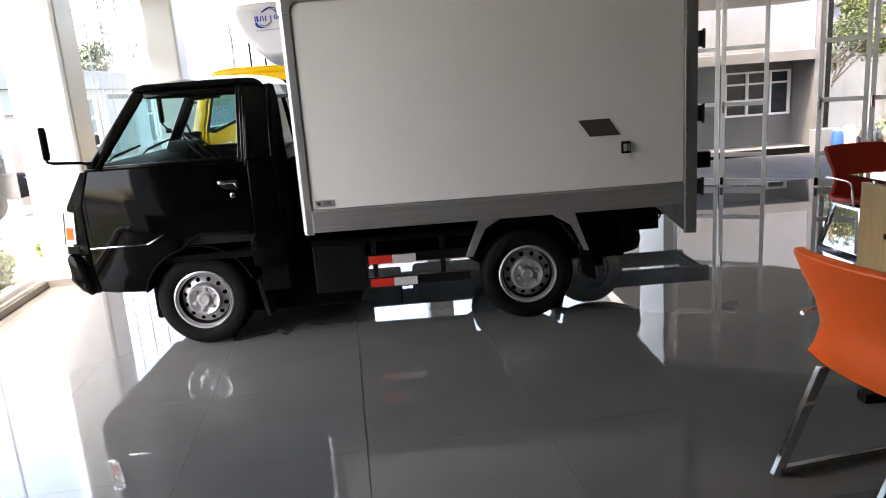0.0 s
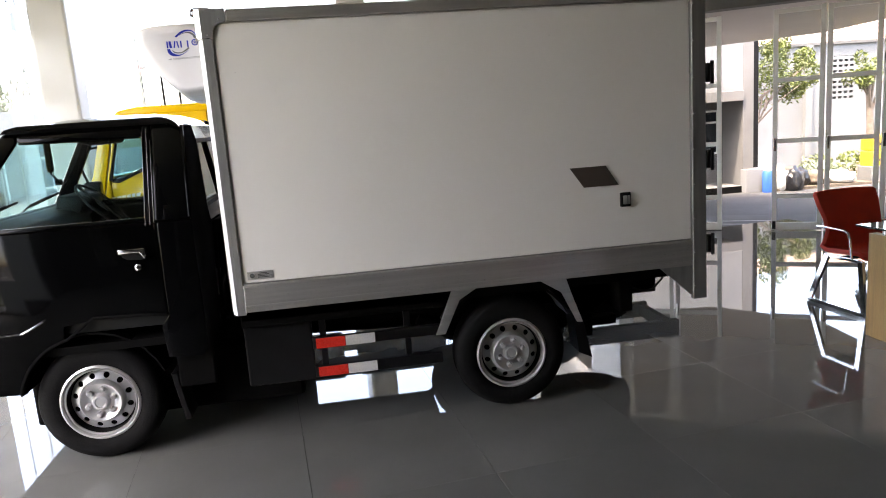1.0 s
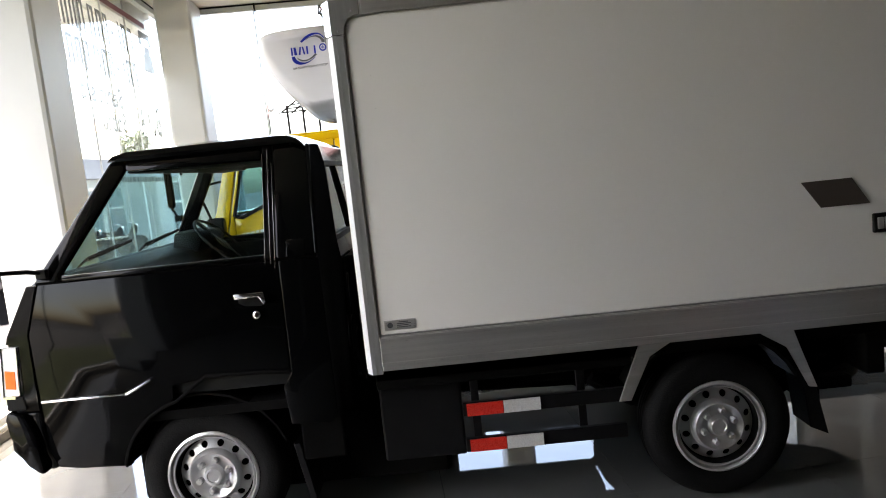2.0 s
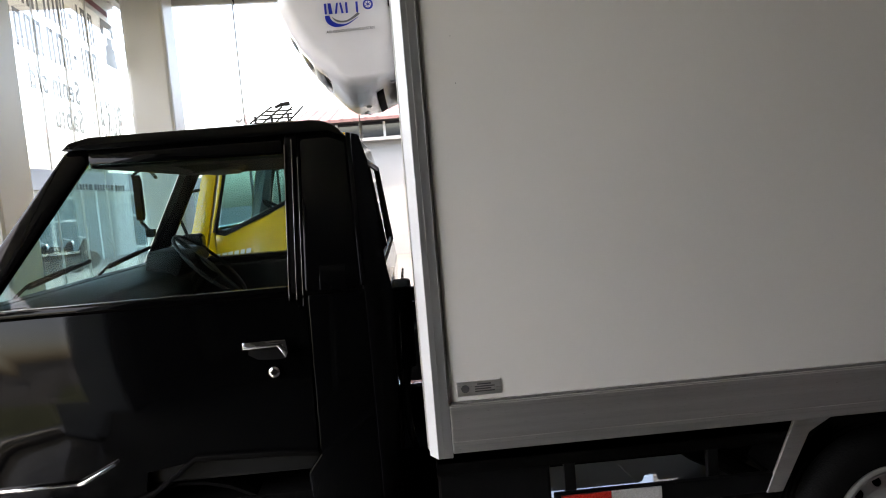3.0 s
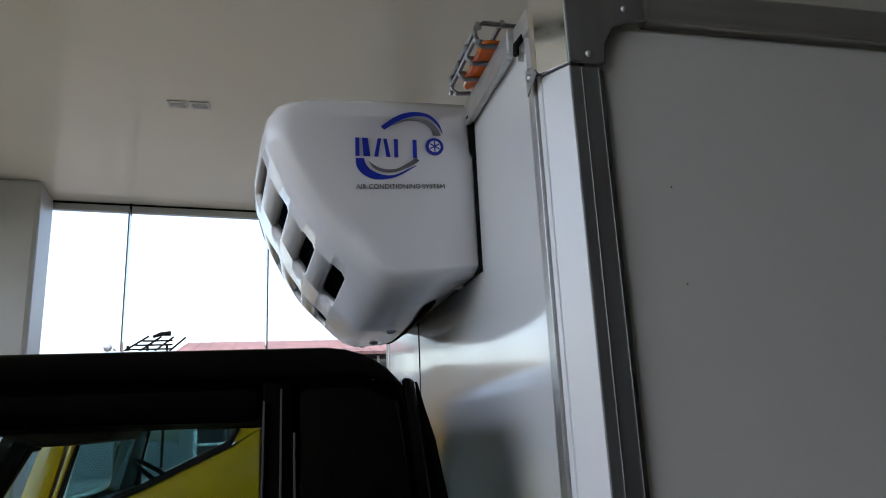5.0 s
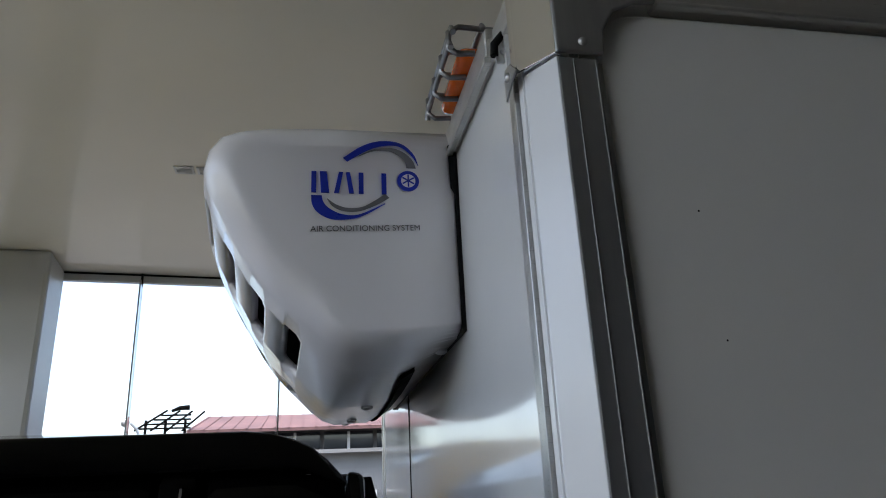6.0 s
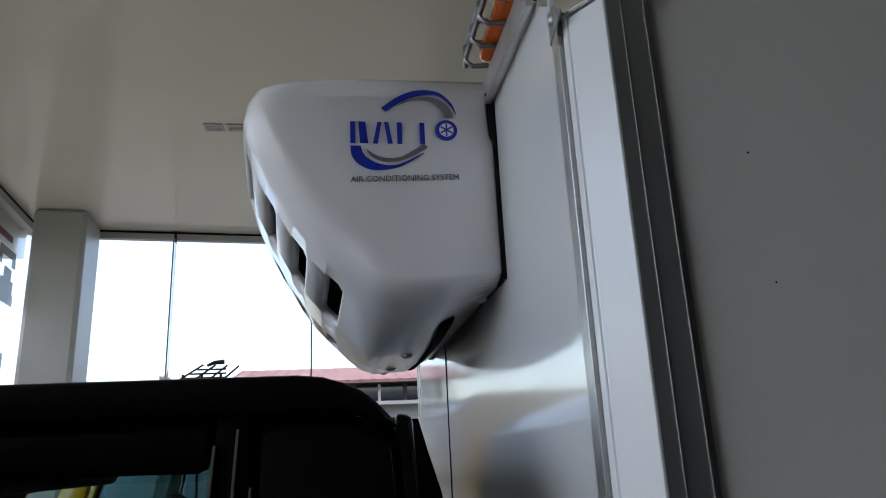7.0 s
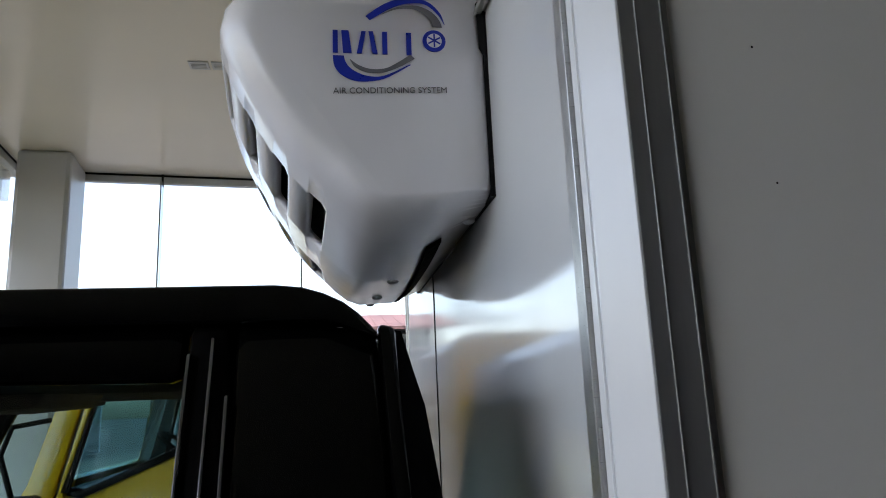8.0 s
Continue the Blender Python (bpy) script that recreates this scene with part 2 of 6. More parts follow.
M_STRIPE = material("faded_maroon_film", (0.20, 0.055, 0.07), 0.5, vary=0.1)
M_INK = material("dark_print", (0.09, 0.09, 0.095), 0.45, vary=0.1)
M_ASPH = material("asphalt", (0.034, 0.034, 0.035), 0.85, vary=0.25, scale=1.3, bump=0.4, bump_scale=160, fine=0.25)
M_PAVE = material("concrete_paving", (0.10, 0.099, 0.097), 0.8, vary=0.15, scale=2, bump=0.2, bump_scale=80, fine=0.1)
M_GREYW = material("grey_plaster", (0.11, 0.109, 0.106), 0.75, vary=0.12, scale=1.4, bump=0.15, bump_scale=60)
M_WHITEW = material("white_plaster", (0.23, 0.235, 0.235), 0.75, vary=0.10, scale=1.2, bump=0.15, bump_scale=60)
M_YARDW = material("grey_white_yard_plaster", (0.165, 0.17, 0.172), 0.75, vary=0.14, scale=1.0, bump=0.15, bump_scale=60)
M_DARKG = material("dark_window_pane", (0.02, 0.025, 0.03), 0.06, vary=0.2, spec=0.6)
M_TILES = material("faded_roof_tile", (0.34, 0.25, 0.20), 0.8, vary=0.2, scale=2, bump=0.2, bump_scale=20, fine=0.12)
# ramp colour is lowered to hold the shade under the canopy
M_RAMP = material("shaded_ramp_concrete", (0.032, 0.032, 0.032), 0.85, vary=0.2, scale=1.5, bump=0.3, bump_scale=90, fine=0.15)
M_ROOF = material("red_roof_sheet", (0.15, 0.078, 0.074), 0.7, vary=0.25, scale=1.5, bump=0.1, bump_scale=30, fine=0.12)
M_LEAF = material("foliage", (0.20, 0.24, 0.16), 0.6, vary=0.35, scale=3, bump_scale=8, fine=0.3)
M_WRAP = material("khaki_wrapped_visor", (0.016, 0.018, 0.013), 0.6, vary=0.2, scale=14, bump=0.3, bump_scale=40, spec=0.12)
M_LEAFY = material("sunny_foliage", (0.085, 0.105, 0.02), 0.55, vary=0.45, scale=3, bump_scale=8, fine=0.35)
M_BARK = material("bark", (0.14, 0.11, 0.085), 0.85, vary=0.25, scale=10, bump=0.4, bump_scale=60)
M_GRASS = material("grass_and_soil", (0.09, 0.11, 0.045), 0.9, vary=0.4, scale=3, bump=0.5, bump_scale=90, fine=0.35)
M_SOIL = material("soil", (0.10, 0.08, 0.06), 0.9, vary=0.3, scale=5, bump=0.4, bump_scale=50)
M_PLASTICY = material("yellow_plastic", (0.80, 0.46, 0.02), 0.4, vary=0.06)
M_PLASTICB = material("blue_plastic", (0.02, 0.085, 0.30), 0.4, vary=0.1)
M_BAG = material("black_bag", (0.012, 0.012, 0.014), 0.3, vary=0.2, bump=0.5, bump_scale=18)
M_WHITEP = material("white_line_paint", (0.70, 0.70, 0.68), 0.7, vary=0.15, scale=5)


# ---- structure ----
CEIL = 3.755
# the building stands six degrees askew to the parked trucks: its plan is laid out square and turned about one corner
SITE = Matrix.Translation((-3.09, 10.345, 0)) @ Matrix.Rotation(radians(6), 4, "Z") @ Matrix.Translation((3.09, -10.345, 0))
LEFT, BACK = -3.59, 10.379
ENT = Vector((3.54, 9.70, 0))                      # the slanting entrance front: start and direction
ENT_WAY = Vector((0.848, -0.530, 0))
RIGHT, REAR = 7.75, -5.0


def structure(name, bm, mat, label, category, smooth=None, at=None):
    ob = tagged(part(name, bm, mat, None, "", smooth), label, category, kind="structure")
    if at is not None:
        ob.matrix_basis = at
    return ob


structure("ground", box(-400, 400, -300, 500, -0.9, -0.48), M_ASPH, "dark grey asphalt ground outside the showroom", "ground")
ent_a, ent_b = (SITE.inverted() @ Vector((p.x, p.y, 0)) for p in (ENT + Vector((0.08, 0.13, 0)), ENT + ENT_WAY * 5.6 + Vector((0.08, 0.13, 0))))
floor_poly = [(-4.25, REAR - 0.2), (RIGHT + 0.2, REAR - 0.2), (RIGHT + 0.2, ent_b.y), (ent_b.x, ent_b.y), (ent_a.x, ent_a.y), (3.80, BACK + 0.2), (-4.25, BACK + 0.2)]
floor = structure("floor", prism(floor_poly, -0.3, -0.012, "xy"), M_GROUT, "glossy light grey porcelain tile showroom floor", "floor", at=SITE)
structure("ceiling", prism(floor_poly, CEIL, CEIL + 0.25, "xy"), M_CEIL, "smooth cream painted ceiling with a soft sheen", "ceiling", at=SITE)
# eave added out of view, sized to cut the sun reaching the floor
structure("eave", box(-5.0, -4.25, REAR, BACK + 0.2, CEIL - 0.003, CEIL + 0.22), M_WALL, "white roof eave added out of view to narrow the sun at the side glass", "eave", at=SITE)
structure("beam_1", box(-3.86, -3.70, 7.22, BACK + 0.1, 3.50, CEIL - 0.004), M_WALL, "pale concrete beam outside the head of the side glass", "beam", at=SITE)
# closing walls out of view, placed and darkened to limit light inside
structure("wall_south", box(-4.25, RIGHT + 0.2, REAR - 0.2, REAR, -0.01, CEIL), M_DIMW, "plain taupe wall at the rear of the showroom, out of view and kept dark", "wall", at=SITE)
structure("wall_west", box(-4.2, -4.0, REAR, 2.0, -0.01, CEIL), M_DIMW, "plain taupe side wall closing the showroom out of view, kept dark", "wall", at=SITE)
structure("wall_east", box(RIGHT, RIGHT + 0.2, REAR, ent_b.y - 0.1, -0.01, CEIL), M_DIMW, "plain taupe side wall closing the showroom out of view, kept dark", "wall", at=SITE)
structure("wall_north", prism([(3.62, BACK + 0.06), (3.80, BACK + 0.06), (ent_a.x + 0.06, ent_a.y + 0.02), (ent_a.x - 0.12, ent_a.y - 0.02)], -0.008, CEIL, "xy"), M_WALL, "short white painted return wall beside the entrance", "wall", at=SITE)

# columns
for n, (x0, x1, y0, y1) in enumerate(((-3.965, -3.45, 6.70, 7.22), (-3.465, -3.06, 9.80, 10.34), (0.027, 0.394, 9.85, 10.34), (3.62, 3.80, 9.93, 10.34), (-3.965, -3.45, 2.0, 2.45), (-3.965, -3.45, -2.9, -2.45)), 1):
    structure(f"column_{n}", box(x0, x1, y0, y1, -0.008, CEIL, 0.035, 2), M_COL, "square white painted concrete column from floor to ceiling", "column", at=SITE)
    structure(f"baseboard_{n}", box(x0 - 0.006, x1 + 0.006, y0 - 0.006, y1 + 0.006, -0.006, 0.07), M_SKIRT, "low dark skirting round the column foot", "baseboard", at=SITE)


def glass_run(n, a, b, z0, z1, joints, label, fins=True, seam=0.006):
    """A frameless glass wall from a to b: panes butted at the joints, glass fins, thin rails."""
    a, b = Vector((*a, 0)), Vector((*b, 0))
    way = (b - a).normalized()
    out = Vector((-way.y, way.x, 0))
    length = (b - a).length
    turn = Matrix.Translation(a) @ Matrix(((way.x, out.x, 0, 0), (way.y, out.y, 0, 0), (0, 0, 1, 0), (0, 0, 0, 1)))
    root = thing(f"window_{n}", label, "window")
    root["kind"] = "structure"
    root.matrix_basis = SITE
    part("bottom_rail", moved(box(0, length, -0.03, 0.03, z0 - 0.05, z0), turn), M_ALU_W, root)
    part("top_rail", moved(box(0, length, -0.03, 0.03, z1 + 0.012, z1 + 0.07), turn), M_COL, root)
    part("dark_gasket", moved(box(0, length, -0.034, 0.034, z1 + 0.07, z1 + 0.088), turn), M_BLACKM, root)
    ends = [0.0, *joints, length]
    for k, (s, e) in enumerate(zip(ends, ends[1:])):
        p = part("pane", moved(box(s + 0.004, e - 0.004, -0.005, 0.005, z0, z1 + 0.012), turn), M_GLASS, root)
        p.visible_shadow = False
        if k:
            part("glass_joint", moved(box(s - seam, s + seam, -0.008, 0.008, z0, z1), turn), M_EDGE if fins else M_ALUD, root)
        if k and fins:
            f = part("glass_fin", moved(box(s - 0.006, s + 0.006, -0.15, -0.010, z0, z1), turn), M_GLASS, root)
            f.visible_shadow = False
            part("fin_edge", moved(box(s - 0.0062, s + 0.0062, -0.154, -0.1505, z0, z1), turn), M_ALUD, root)
            part("clip", moved(box(s - 0.009, s + 0.009, -0.06, -0.004, z1 - 0.02, z1 + 0.086), turn), M_BLACKM, root)
    return root


HEAD = CEIL - 0.09
glass_run(1, (-3.62, BACK), (0.027, BACK), 0.14, HEAD, (1.194, 2.428), "frameless floor to ceiling glass front of the showroom")
glass_run(2, (0.05, BACK + 0.002), (3.62, BACK + 0.002), 0.14, HEAD, (1.237, 2.507), "frameless floor to ceiling glass front beside the entrance")
glass_run(3, (LEFT, 7.22), (LEFT, BACK - 0.03), 0.14, HEAD, (0.706, 1.267, 1.926), "tall glass side window with mirrored lettering film", False, 0.002)
glass_run(4, (-4.03, 2.45), (-4.03, 6.70), 0.14, HEAD, (1.06, 2.12, 3.19), "tall glass side window down to a low sill", False)
for n, (x, y0, y1) in enumerate(((LEFT, 7.22, 9.80), (-4.03, 2.45, 6.70)), 1):
    structure(f"sill_{n}", box(x - 0.09, x + 0.06, y0, y1, -0.006, 0.09, 0.01), M_WALL, "low white sill along the glass", "sill", at=SITE)
    structure(f"trim_{n}", box(x + 0.06, x + 0.075, y0, y1, -0.005, 0.06), M_SKIRT, "dark skirting strip along the sill", "trim", at=SITE)
for n, (x0, x1) in enumerate(((-3.06, 0.027), (0.394, 3.62)), 5):
    structure(f"sill_{n}", box(x0, x1, BACK - 0.1, BACK + 0.12, -0.006, 0.09, 0.01), M_WALL, "low white sill along the glass", "sill", at=SITE)

# entrance: folding glazed leaves with white frames, header above
ent = Matrix.Translation(ENT) @ Matrix(((ENT_WAY.x, -ENT_WAY.y, 0, 0), (ENT_WAY.y, ENT_WAY.x, 0, 0), (0, 0, 1, 0), (0, 0, 0, 1)))
DOOR_H = 2.64
structure("header_1", moved(box(0.0, 5.4, 0.0, 0.25, DOOR_H + 0.06, CEIL - 0.001), ent), M_GREYW, "grey plastered bulkhead above the folding doors", "wall")


def door_leaf(n, s, width, swing):
    m = ent @ Matrix.Translation((s, 0.12, 0)) @ Matrix.Rotation(radians(swing), 4, "Z")
    root = thing(f"door_{n}", "white framed glass folding door leaf with four panes", "door", "folding entrance doors")
    root["kind"] = "structure"
    root.matrix_basis = m
    st = 0.055
    for x in (0.004, width - st - 0.004):
        part("stile", box(x, x + st, -0.02, 0.02, 0.01, DOOR_H, 0.003, 1), M_ALU_W, root)
    rails = (0.01, 0.40, 1.07, 1.79, DOOR_H - 0.06)
    for k, z in enumerate(rails):
        h = 0.09 if k == 0 else 0.055
        part("rail", box(st + 0.004, width - st - 0.004, -0.018, 0.018, z, z + h, 0.003, 1), M_ALU_W, root)
    for z0, z1 in zip(rails, rails[1:]):
        p = part("pane", box(st + 0.004, width - st - 0.004, -0.003, 0.003, z0 + 0.055, z1), M_GLASS, root)
        p.visible_shadow = False
    part("pull_handle", box(0.015, 0.045, -0.045, -0.02, 0.98, 1.14, 0.006), M_CHROME, root)
    part("lower_bolt", box(0.01, 0.05, -0.035, -0.02, 0.02, 0.12, 0.004), M_BLACKM, root)
    return root


for n, (s, w, a) in enumerate(((0.04, 0.60, 0), (0.655, 0.58, 3), (1.80, 0.56, 0), (2.37, 0.56, 0), (2.94, 0.56, 0), (3.51, 0.56, 0), (4.08, 0.56, 0), (4.65, 0.56, 0)), 1):
    door_leaf(n, s, w, a)

# ceiling diffusers
for x in (-1.737, -1.598):
    d = thing("ceiling_vent", "small white slotted ceiling air vent, one of a pair", "vent", "ceiling vents")
    lo, hi = CEIL - 0.008, CEIL - 0.001
    part("frame", joined(box(x - 0.060, x + 0.060, 8.165, 8.180, lo, hi), box(x - 0.060, x + 0.060, 8.252, 8.267, lo, hi),
                         box(x - 0.060, x - 0.046, 8.180, 8.252, lo, hi), box(x + 0.046, x + 0.060, 8.180, 8.252, lo, hi)), M_COL, d)
    part("backing", box(x - 0.046, x + 0.046, 8.180, 8.252, CEIL - 0.0025, CEIL - 0.001), M_DIMW, d)
    for k in range(4):
        part("slat", box(x - 0.046, x + 0.046, 8.184 + k * 0.018, 8.194 + k * 0.018, CEIL - 0.007, CEIL - 0.003), M_COL, d)


# ---- wheels ----
def wheel(parent, x, y, z, radius, facing, width=0.19, rim=0.195, paint=None):
    """A truck wheel with its outer face at y, facing -1 towards lower y."""
    root = new("wheel")
    root.parent = parent
    root.matrix_basis = Matrix.Translation((x, y, z)) @ Matrix.Rotation(0 if facing < 0 else math.pi, 4, "Z")
    w, r = width, radius
    paint = paint or M_STEEL
    part("tyre", lathe([(rim - 0.005, 0.02), (rim + 0.012, 0.006), (rim + 0.045, -0.004), (r - 0.045, 0.0), (r - 0.018, 0.012), (r - 0.004, 0.035), (r, 0.06), (r, w - 0.06), (r - 0.004, w - 0.03),
                        (r - 0.03, w - 0.004), (rim + 0.02, w), (rim - 0.005, w - 0.02)], 56, "y", False), M_RUBBER, root, smooth=50)
    groove = [lathe([(r + 0.0015, h), (r + 0.0015, h + 0.012)], 56) for h in (0.062, 0.089, 0.116)]
    part("tread_groove", joined(*groove), M_CHASSIS, root)
    part("rim", lathe([(rim - 0.012, 0.10), (rim - 0.014, 0.03), (rim + 0.006, 0.012), (rim + 0.006, 0.004), (rim - 0.004, -0.002), (rim - 0.009, 0.006), (rim - 0.011, 0.018), (rim - 0.016, 0.020), (rim - 0.018, 0.010), (rim - 0.023, 0.010), (rim - 0.024, 0.020)], 56, "y", False), paint, root, "silver painted steel rim" if paint is M_STEEL else "", 40)
    # the shade between rim lip and disc is put into this dark barrel
    part("barrel", lathe([(rim - 0.0245, 0.018), (rim - 0.026, 0.045), (rim - 0.032, 0.095)], 56, "y", False), M_BLACKM, root, "inner barrel of the rim, darkened for the shade in its gap", 40)
    inner, outer = 0.114, rim - 0.037
    k = 12
    bm = bmesh.new()
    steps, rings = 18, 10
    hole_r, hole_c = 0.0150, inner + 0.50 * (outer - inner)
    grid, gone = {}, {}
    for a in range(k * steps):
        mid = 2 * math.pi * (a // steps + 0.5) / k
        for q in range(rings + 1):
            t, rr = 2 * math.pi * a / (k * steps), inner + q / rings * (outer - inner)
            du, dv = (t - mid) * hole_c, rr - hole_c
            d = math.hypot(du, dv)
            if abs(d - hole_r) < 0.0032 and 0 < q < rings:
                t, rr = mid + du * hole_r / d / hole_c, hole_c + dv * hole_r / d
                d = hole_r
            gone[a, q] = d <= hole_r + 1e-6
            grid[a, q] = bm.verts.new((rr * math.cos(t), 0.042 + 0.016 * q / rings, rr * math.sin(t)))
    for a in range(k * steps):
        b = (a + 1) % (k * steps)
        for q in range(rings):
            four = ((a, q), (b, q), (b, q + 1), (a, q + 1))
            if not all(gone[v] for v in four):
                bm.faces.new([grid[v] for v in four])
    bmesh.ops.delete(bm, geom=[v for v in bm.verts if not v.link_faces], context="VERTS")
    bmesh.ops.recalc_face_normals(bm, faces=bm.faces)
    bmesh.ops.solidify(bm, geom=bm.faces, thickness=0.004)
    part("vented_disc", bm, paint, root, "silver wheel disc with round vent slots" if paint is M_STEEL else "", 40)
    part("drum", lathe([(0.0, 0.100), (outer - 0.002, 0.100), (outer - 0.002, 0.14)], 32), M_CHASSIS, root)
    part("hub_dish", lathe([(inner + 0.004, 0.045), (inner - 0.002, 0.018), (inner - 0.012, 0.004), (inner - 0.020, 0.006), (inner - 0.034, 0.020), (0.060, 0.026), (0.046, 0.022), (0.040, 0.004), (0.036, -0.002), (0.028, -0.003), (0.025, 0.003), (0.020, 0.003), (0.0, 0.001)], 40, "y", False), paint, root, smooth=35)
    for i in range(6):
        t = 2 * math.pi * i / 6 + 0.3
        part("wheel_nut", moved(lathe([(0.016, 0.028), (0.0145, 0.004), (0.010, -0.004), (0.0, -0.004)], 8), Matrix.Translation((0.068 * math.cos(t), 0, 0.071 * math.sin(t)))), paint, root)
    return root


# ---- the black box truck ----
truck = thing("box_truck", "black cab truck with white cargo box on tiled floor", "truck")
MID = 5.30                       # the truck's middle line
NEAR, FAR = 4.535, 2 * MID - 4.535
BELT = 1.245


def tumble(bm):
    """Leans the cab sides inwards above the belt line and slightly below."""
    for v in bm.verts:
        s = -1 if v.co.y < MID else 1
        d = v.co.z - BELT
        if d > 0:
            v.co.y -= s * 0.40 * d
            v.co.x -= 0.135 * d * (-0.19 - v.co.x) * max(0.0, min(1.0, (-1.10 - v.co.x) / 0.5))
        else:
            v.co.y -= s * 0.05 * d * d
    return bm


def cab_part(name, poly, near=True, depth=0.04, bevel=0.012, mat=None, off=0.0, parent=None, label="", smooth=40):
    if near:
        bm = prism(poly, NEAR + off, NEAR + off + depth, "xz", bevel)
    else:
        bm = prism(poly, FAR - off - depth, FAR - off, "xz", bevel)
    bmesh.ops.triangulate(bm, faces=[f for f in bm.faces if len(f.verts) > 4])
    return part(name, tumble(bm), mat or M_BLACKP, parent or cab, label, smooth)


cab = new("cab")
cab.parent = truck
cab["label"] = "glossy black cab with an upright face"


def arch(cx, cz, r, a0, a1, n=12):
    return [(cx + r * math.cos(radians(a0 + (a1 - a0) * i / n)), cz + r * math.sin(radians(a0 + (a1 - a0) * i / n))) for i in range(n + 1)]


for side in (True, False):
    # front corner panel, door skin and rear corner panel, split by real shut lines
    cab_part("front_corner", [(-2.085, 1.235), (-2.205, 1.03), (-2.216, 0.992), (-2.163, 0.992), (-2.181, 0.772), (-2.225, 0.772), (-2.225, 0.70), (-2.125, 0.70), (-2.115, 1.03), (-2.042, 1.235)], side, bevel=0.003, smooth=None)
    cab_part("door_skin", [(-2.034, 1.235), (-2.108, 1.03), (-2.118, 0.52), (-2.09, 0.44), (-2.00, 0.425), (-1.785, 0.415)] + arch(-1.45, 0.33, 0.36, 166, 108) + [(-1.545, 0.752), (-1.40, 0.772), (-1.16, 0.765), (-1.045, 0.755), (-1.035, 1.235)], side, bevel=0.005, label="black door with a chrome handle")
    cab_part("rear_corner", [(-1.029, 1.235), (-1.039, 0.755), (-1.08, 0.70), (-1.07, 0.53), (-0.90, 0.52), (-0.868, 0.56), (-0.864, 1.235)], side, bevel=0.005)
    cab_part("valance", [(-2.20, 0.695), (-2.215, 0.52), (-2.13, 0.425), (-2.096, 0.44), (-2.124, 0.52), (-2.124, 0.695)], side, off=0.004)
    # door window frame, roof rail, rear pillar
    cab_part("front_pillar", [(-2.055, 1.242), (-1.655, 1.715), (-1.60, 1.715), (-1.60, 1.672), (-1.935, 1.268), (-1.935, 1.242)], side, label="slanting windscreen pillar")
    cab_part("roof_rail", [(-1.596, 1.715), (-1.596, 1.667), (-1.087, 1.654), (-1.087, 1.715)], side)
    cab_part("sill_strip", [(-1.931, 1.242), (-1.931, 1.262), (-1.087, 1.262), (-1.087, 1.242)], side, bevel=0.003)
    # sill bead in bright metal, drawn for the highlight along the sill edge
    cab_part("sill_bead", [(-1.925, 1.2625), (-1.925, 1.2650), (-1.090, 1.2650), (-1.090, 1.2625)], side, depth=0.004, bevel=0.0008, mat=M_BEAD, off=-0.001)
    cab_part("window_channel", [(-1.084, 1.242), (-1.084, 1.715), (-1.044, 1.715), (-1.044, 1.242)], side, mat=M_CHASSIS)
    cab_part("rear_pillar", [(-1.038, 1.242), (-1.038, 1.718), (-0.894, 1.704), (-0.872, 1.242)], side)
    cab_part("inner_post", [(-1.082, 1.24), (-1.082, 1.725), (-0.97, 1.725), (-0.97, 1.24)], side, depth=0.02, bevel=0, mat=M_BLACKM, off=0.042)
    yg = NEAR + 0.020 if side else FAR - 0.020
    g = part("side_window", tumble(sheet([(x, yg, z) for x, z in [(-1.94, 1.262), (-1.60, 1.675), (-1.08, 1.662), (-1.08, 1.262)]])), M_CABGL, cab)
    g.visible_shadow = False
    # channel lines in bright metal, put in for highlights on black edges; mouldings
    for x, z0, z1 in ((-1.083, 1.225, 1.682), (-1.061, 1.225, 1.698), (-1.044, 1.205, 1.640)):
        cab_part("channel_bead", [(x, z0), (x, z1), (x + 0.0035, z1), (x + 0.0035, z0)], side, depth=0.012, bevel=0.0015, mat=M_BEAD, off=-0.008)
    cab_part("drip_rail", [(-1.66, 1.715), (-1.635, 1.738), (-1.58, 1.752), (-1.000, 1.753), (-0.972, 1.750), (-0.950, 1.743), (-0.930, 1.733), (-0.914, 1.720), (-0.900, 1.704), (-0.890, 1.690), (-0.945, 1.712), (-1.62, 1.712)], side, depth=0.03, bevel=0.005, off=-0.018)
    cab_part("rear_bead", [(-0.894, 1.708), (-0.876, 1.704), (-0.858, 1.25), (-0.874, 1.25)], side, depth=0.03, bevel=0.006, off=-0.012)
    cab_part("belt_crease", [(-2.04, 1.250), (-2.06, 1.225), (-0.872, 1.225), (-0.872, 1.250)], side, depth=0.016, bevel=0, off=0.016, mat=M_CHASSIS)
    cab_part("chrome_strip", [(-2.11, 0.733), (-2.11, 0.743), (-1.742, 0.743), (-1.742, 0.733)], side, depth=0.012, bevel=0.003, mat=M_CHROME, off=-0.007)
    lip = arch(-1.45, 0.33, 0.372, 166, 104) + [(-1.40, 0.790), (-1.16, 0.782), (-1.04, 0.77)] + [(-1.04, 0.755), (-1.16, 0.765), (-1.40, 0.773)] + arch(-1.45, 0.33, 0.357, 104, 166)
    cab_part("arch_lip", lip, side, depth=0.03, bevel=0.004, off=-0.012, mat=M_CHASSIS)
    # chrome sliver drawn in place of the highlight along the arch lip
    cab_part("lip_highlight", [(-1.744, 0.734), (-1.715, 0.742), (-1.625, 0.787), (-1.63, 0.795), (-1.712, 0.756), (-1.744, 0.743)], side, depth=0.008, bevel=0.002, mat=M_CHROME, off=-0.014)
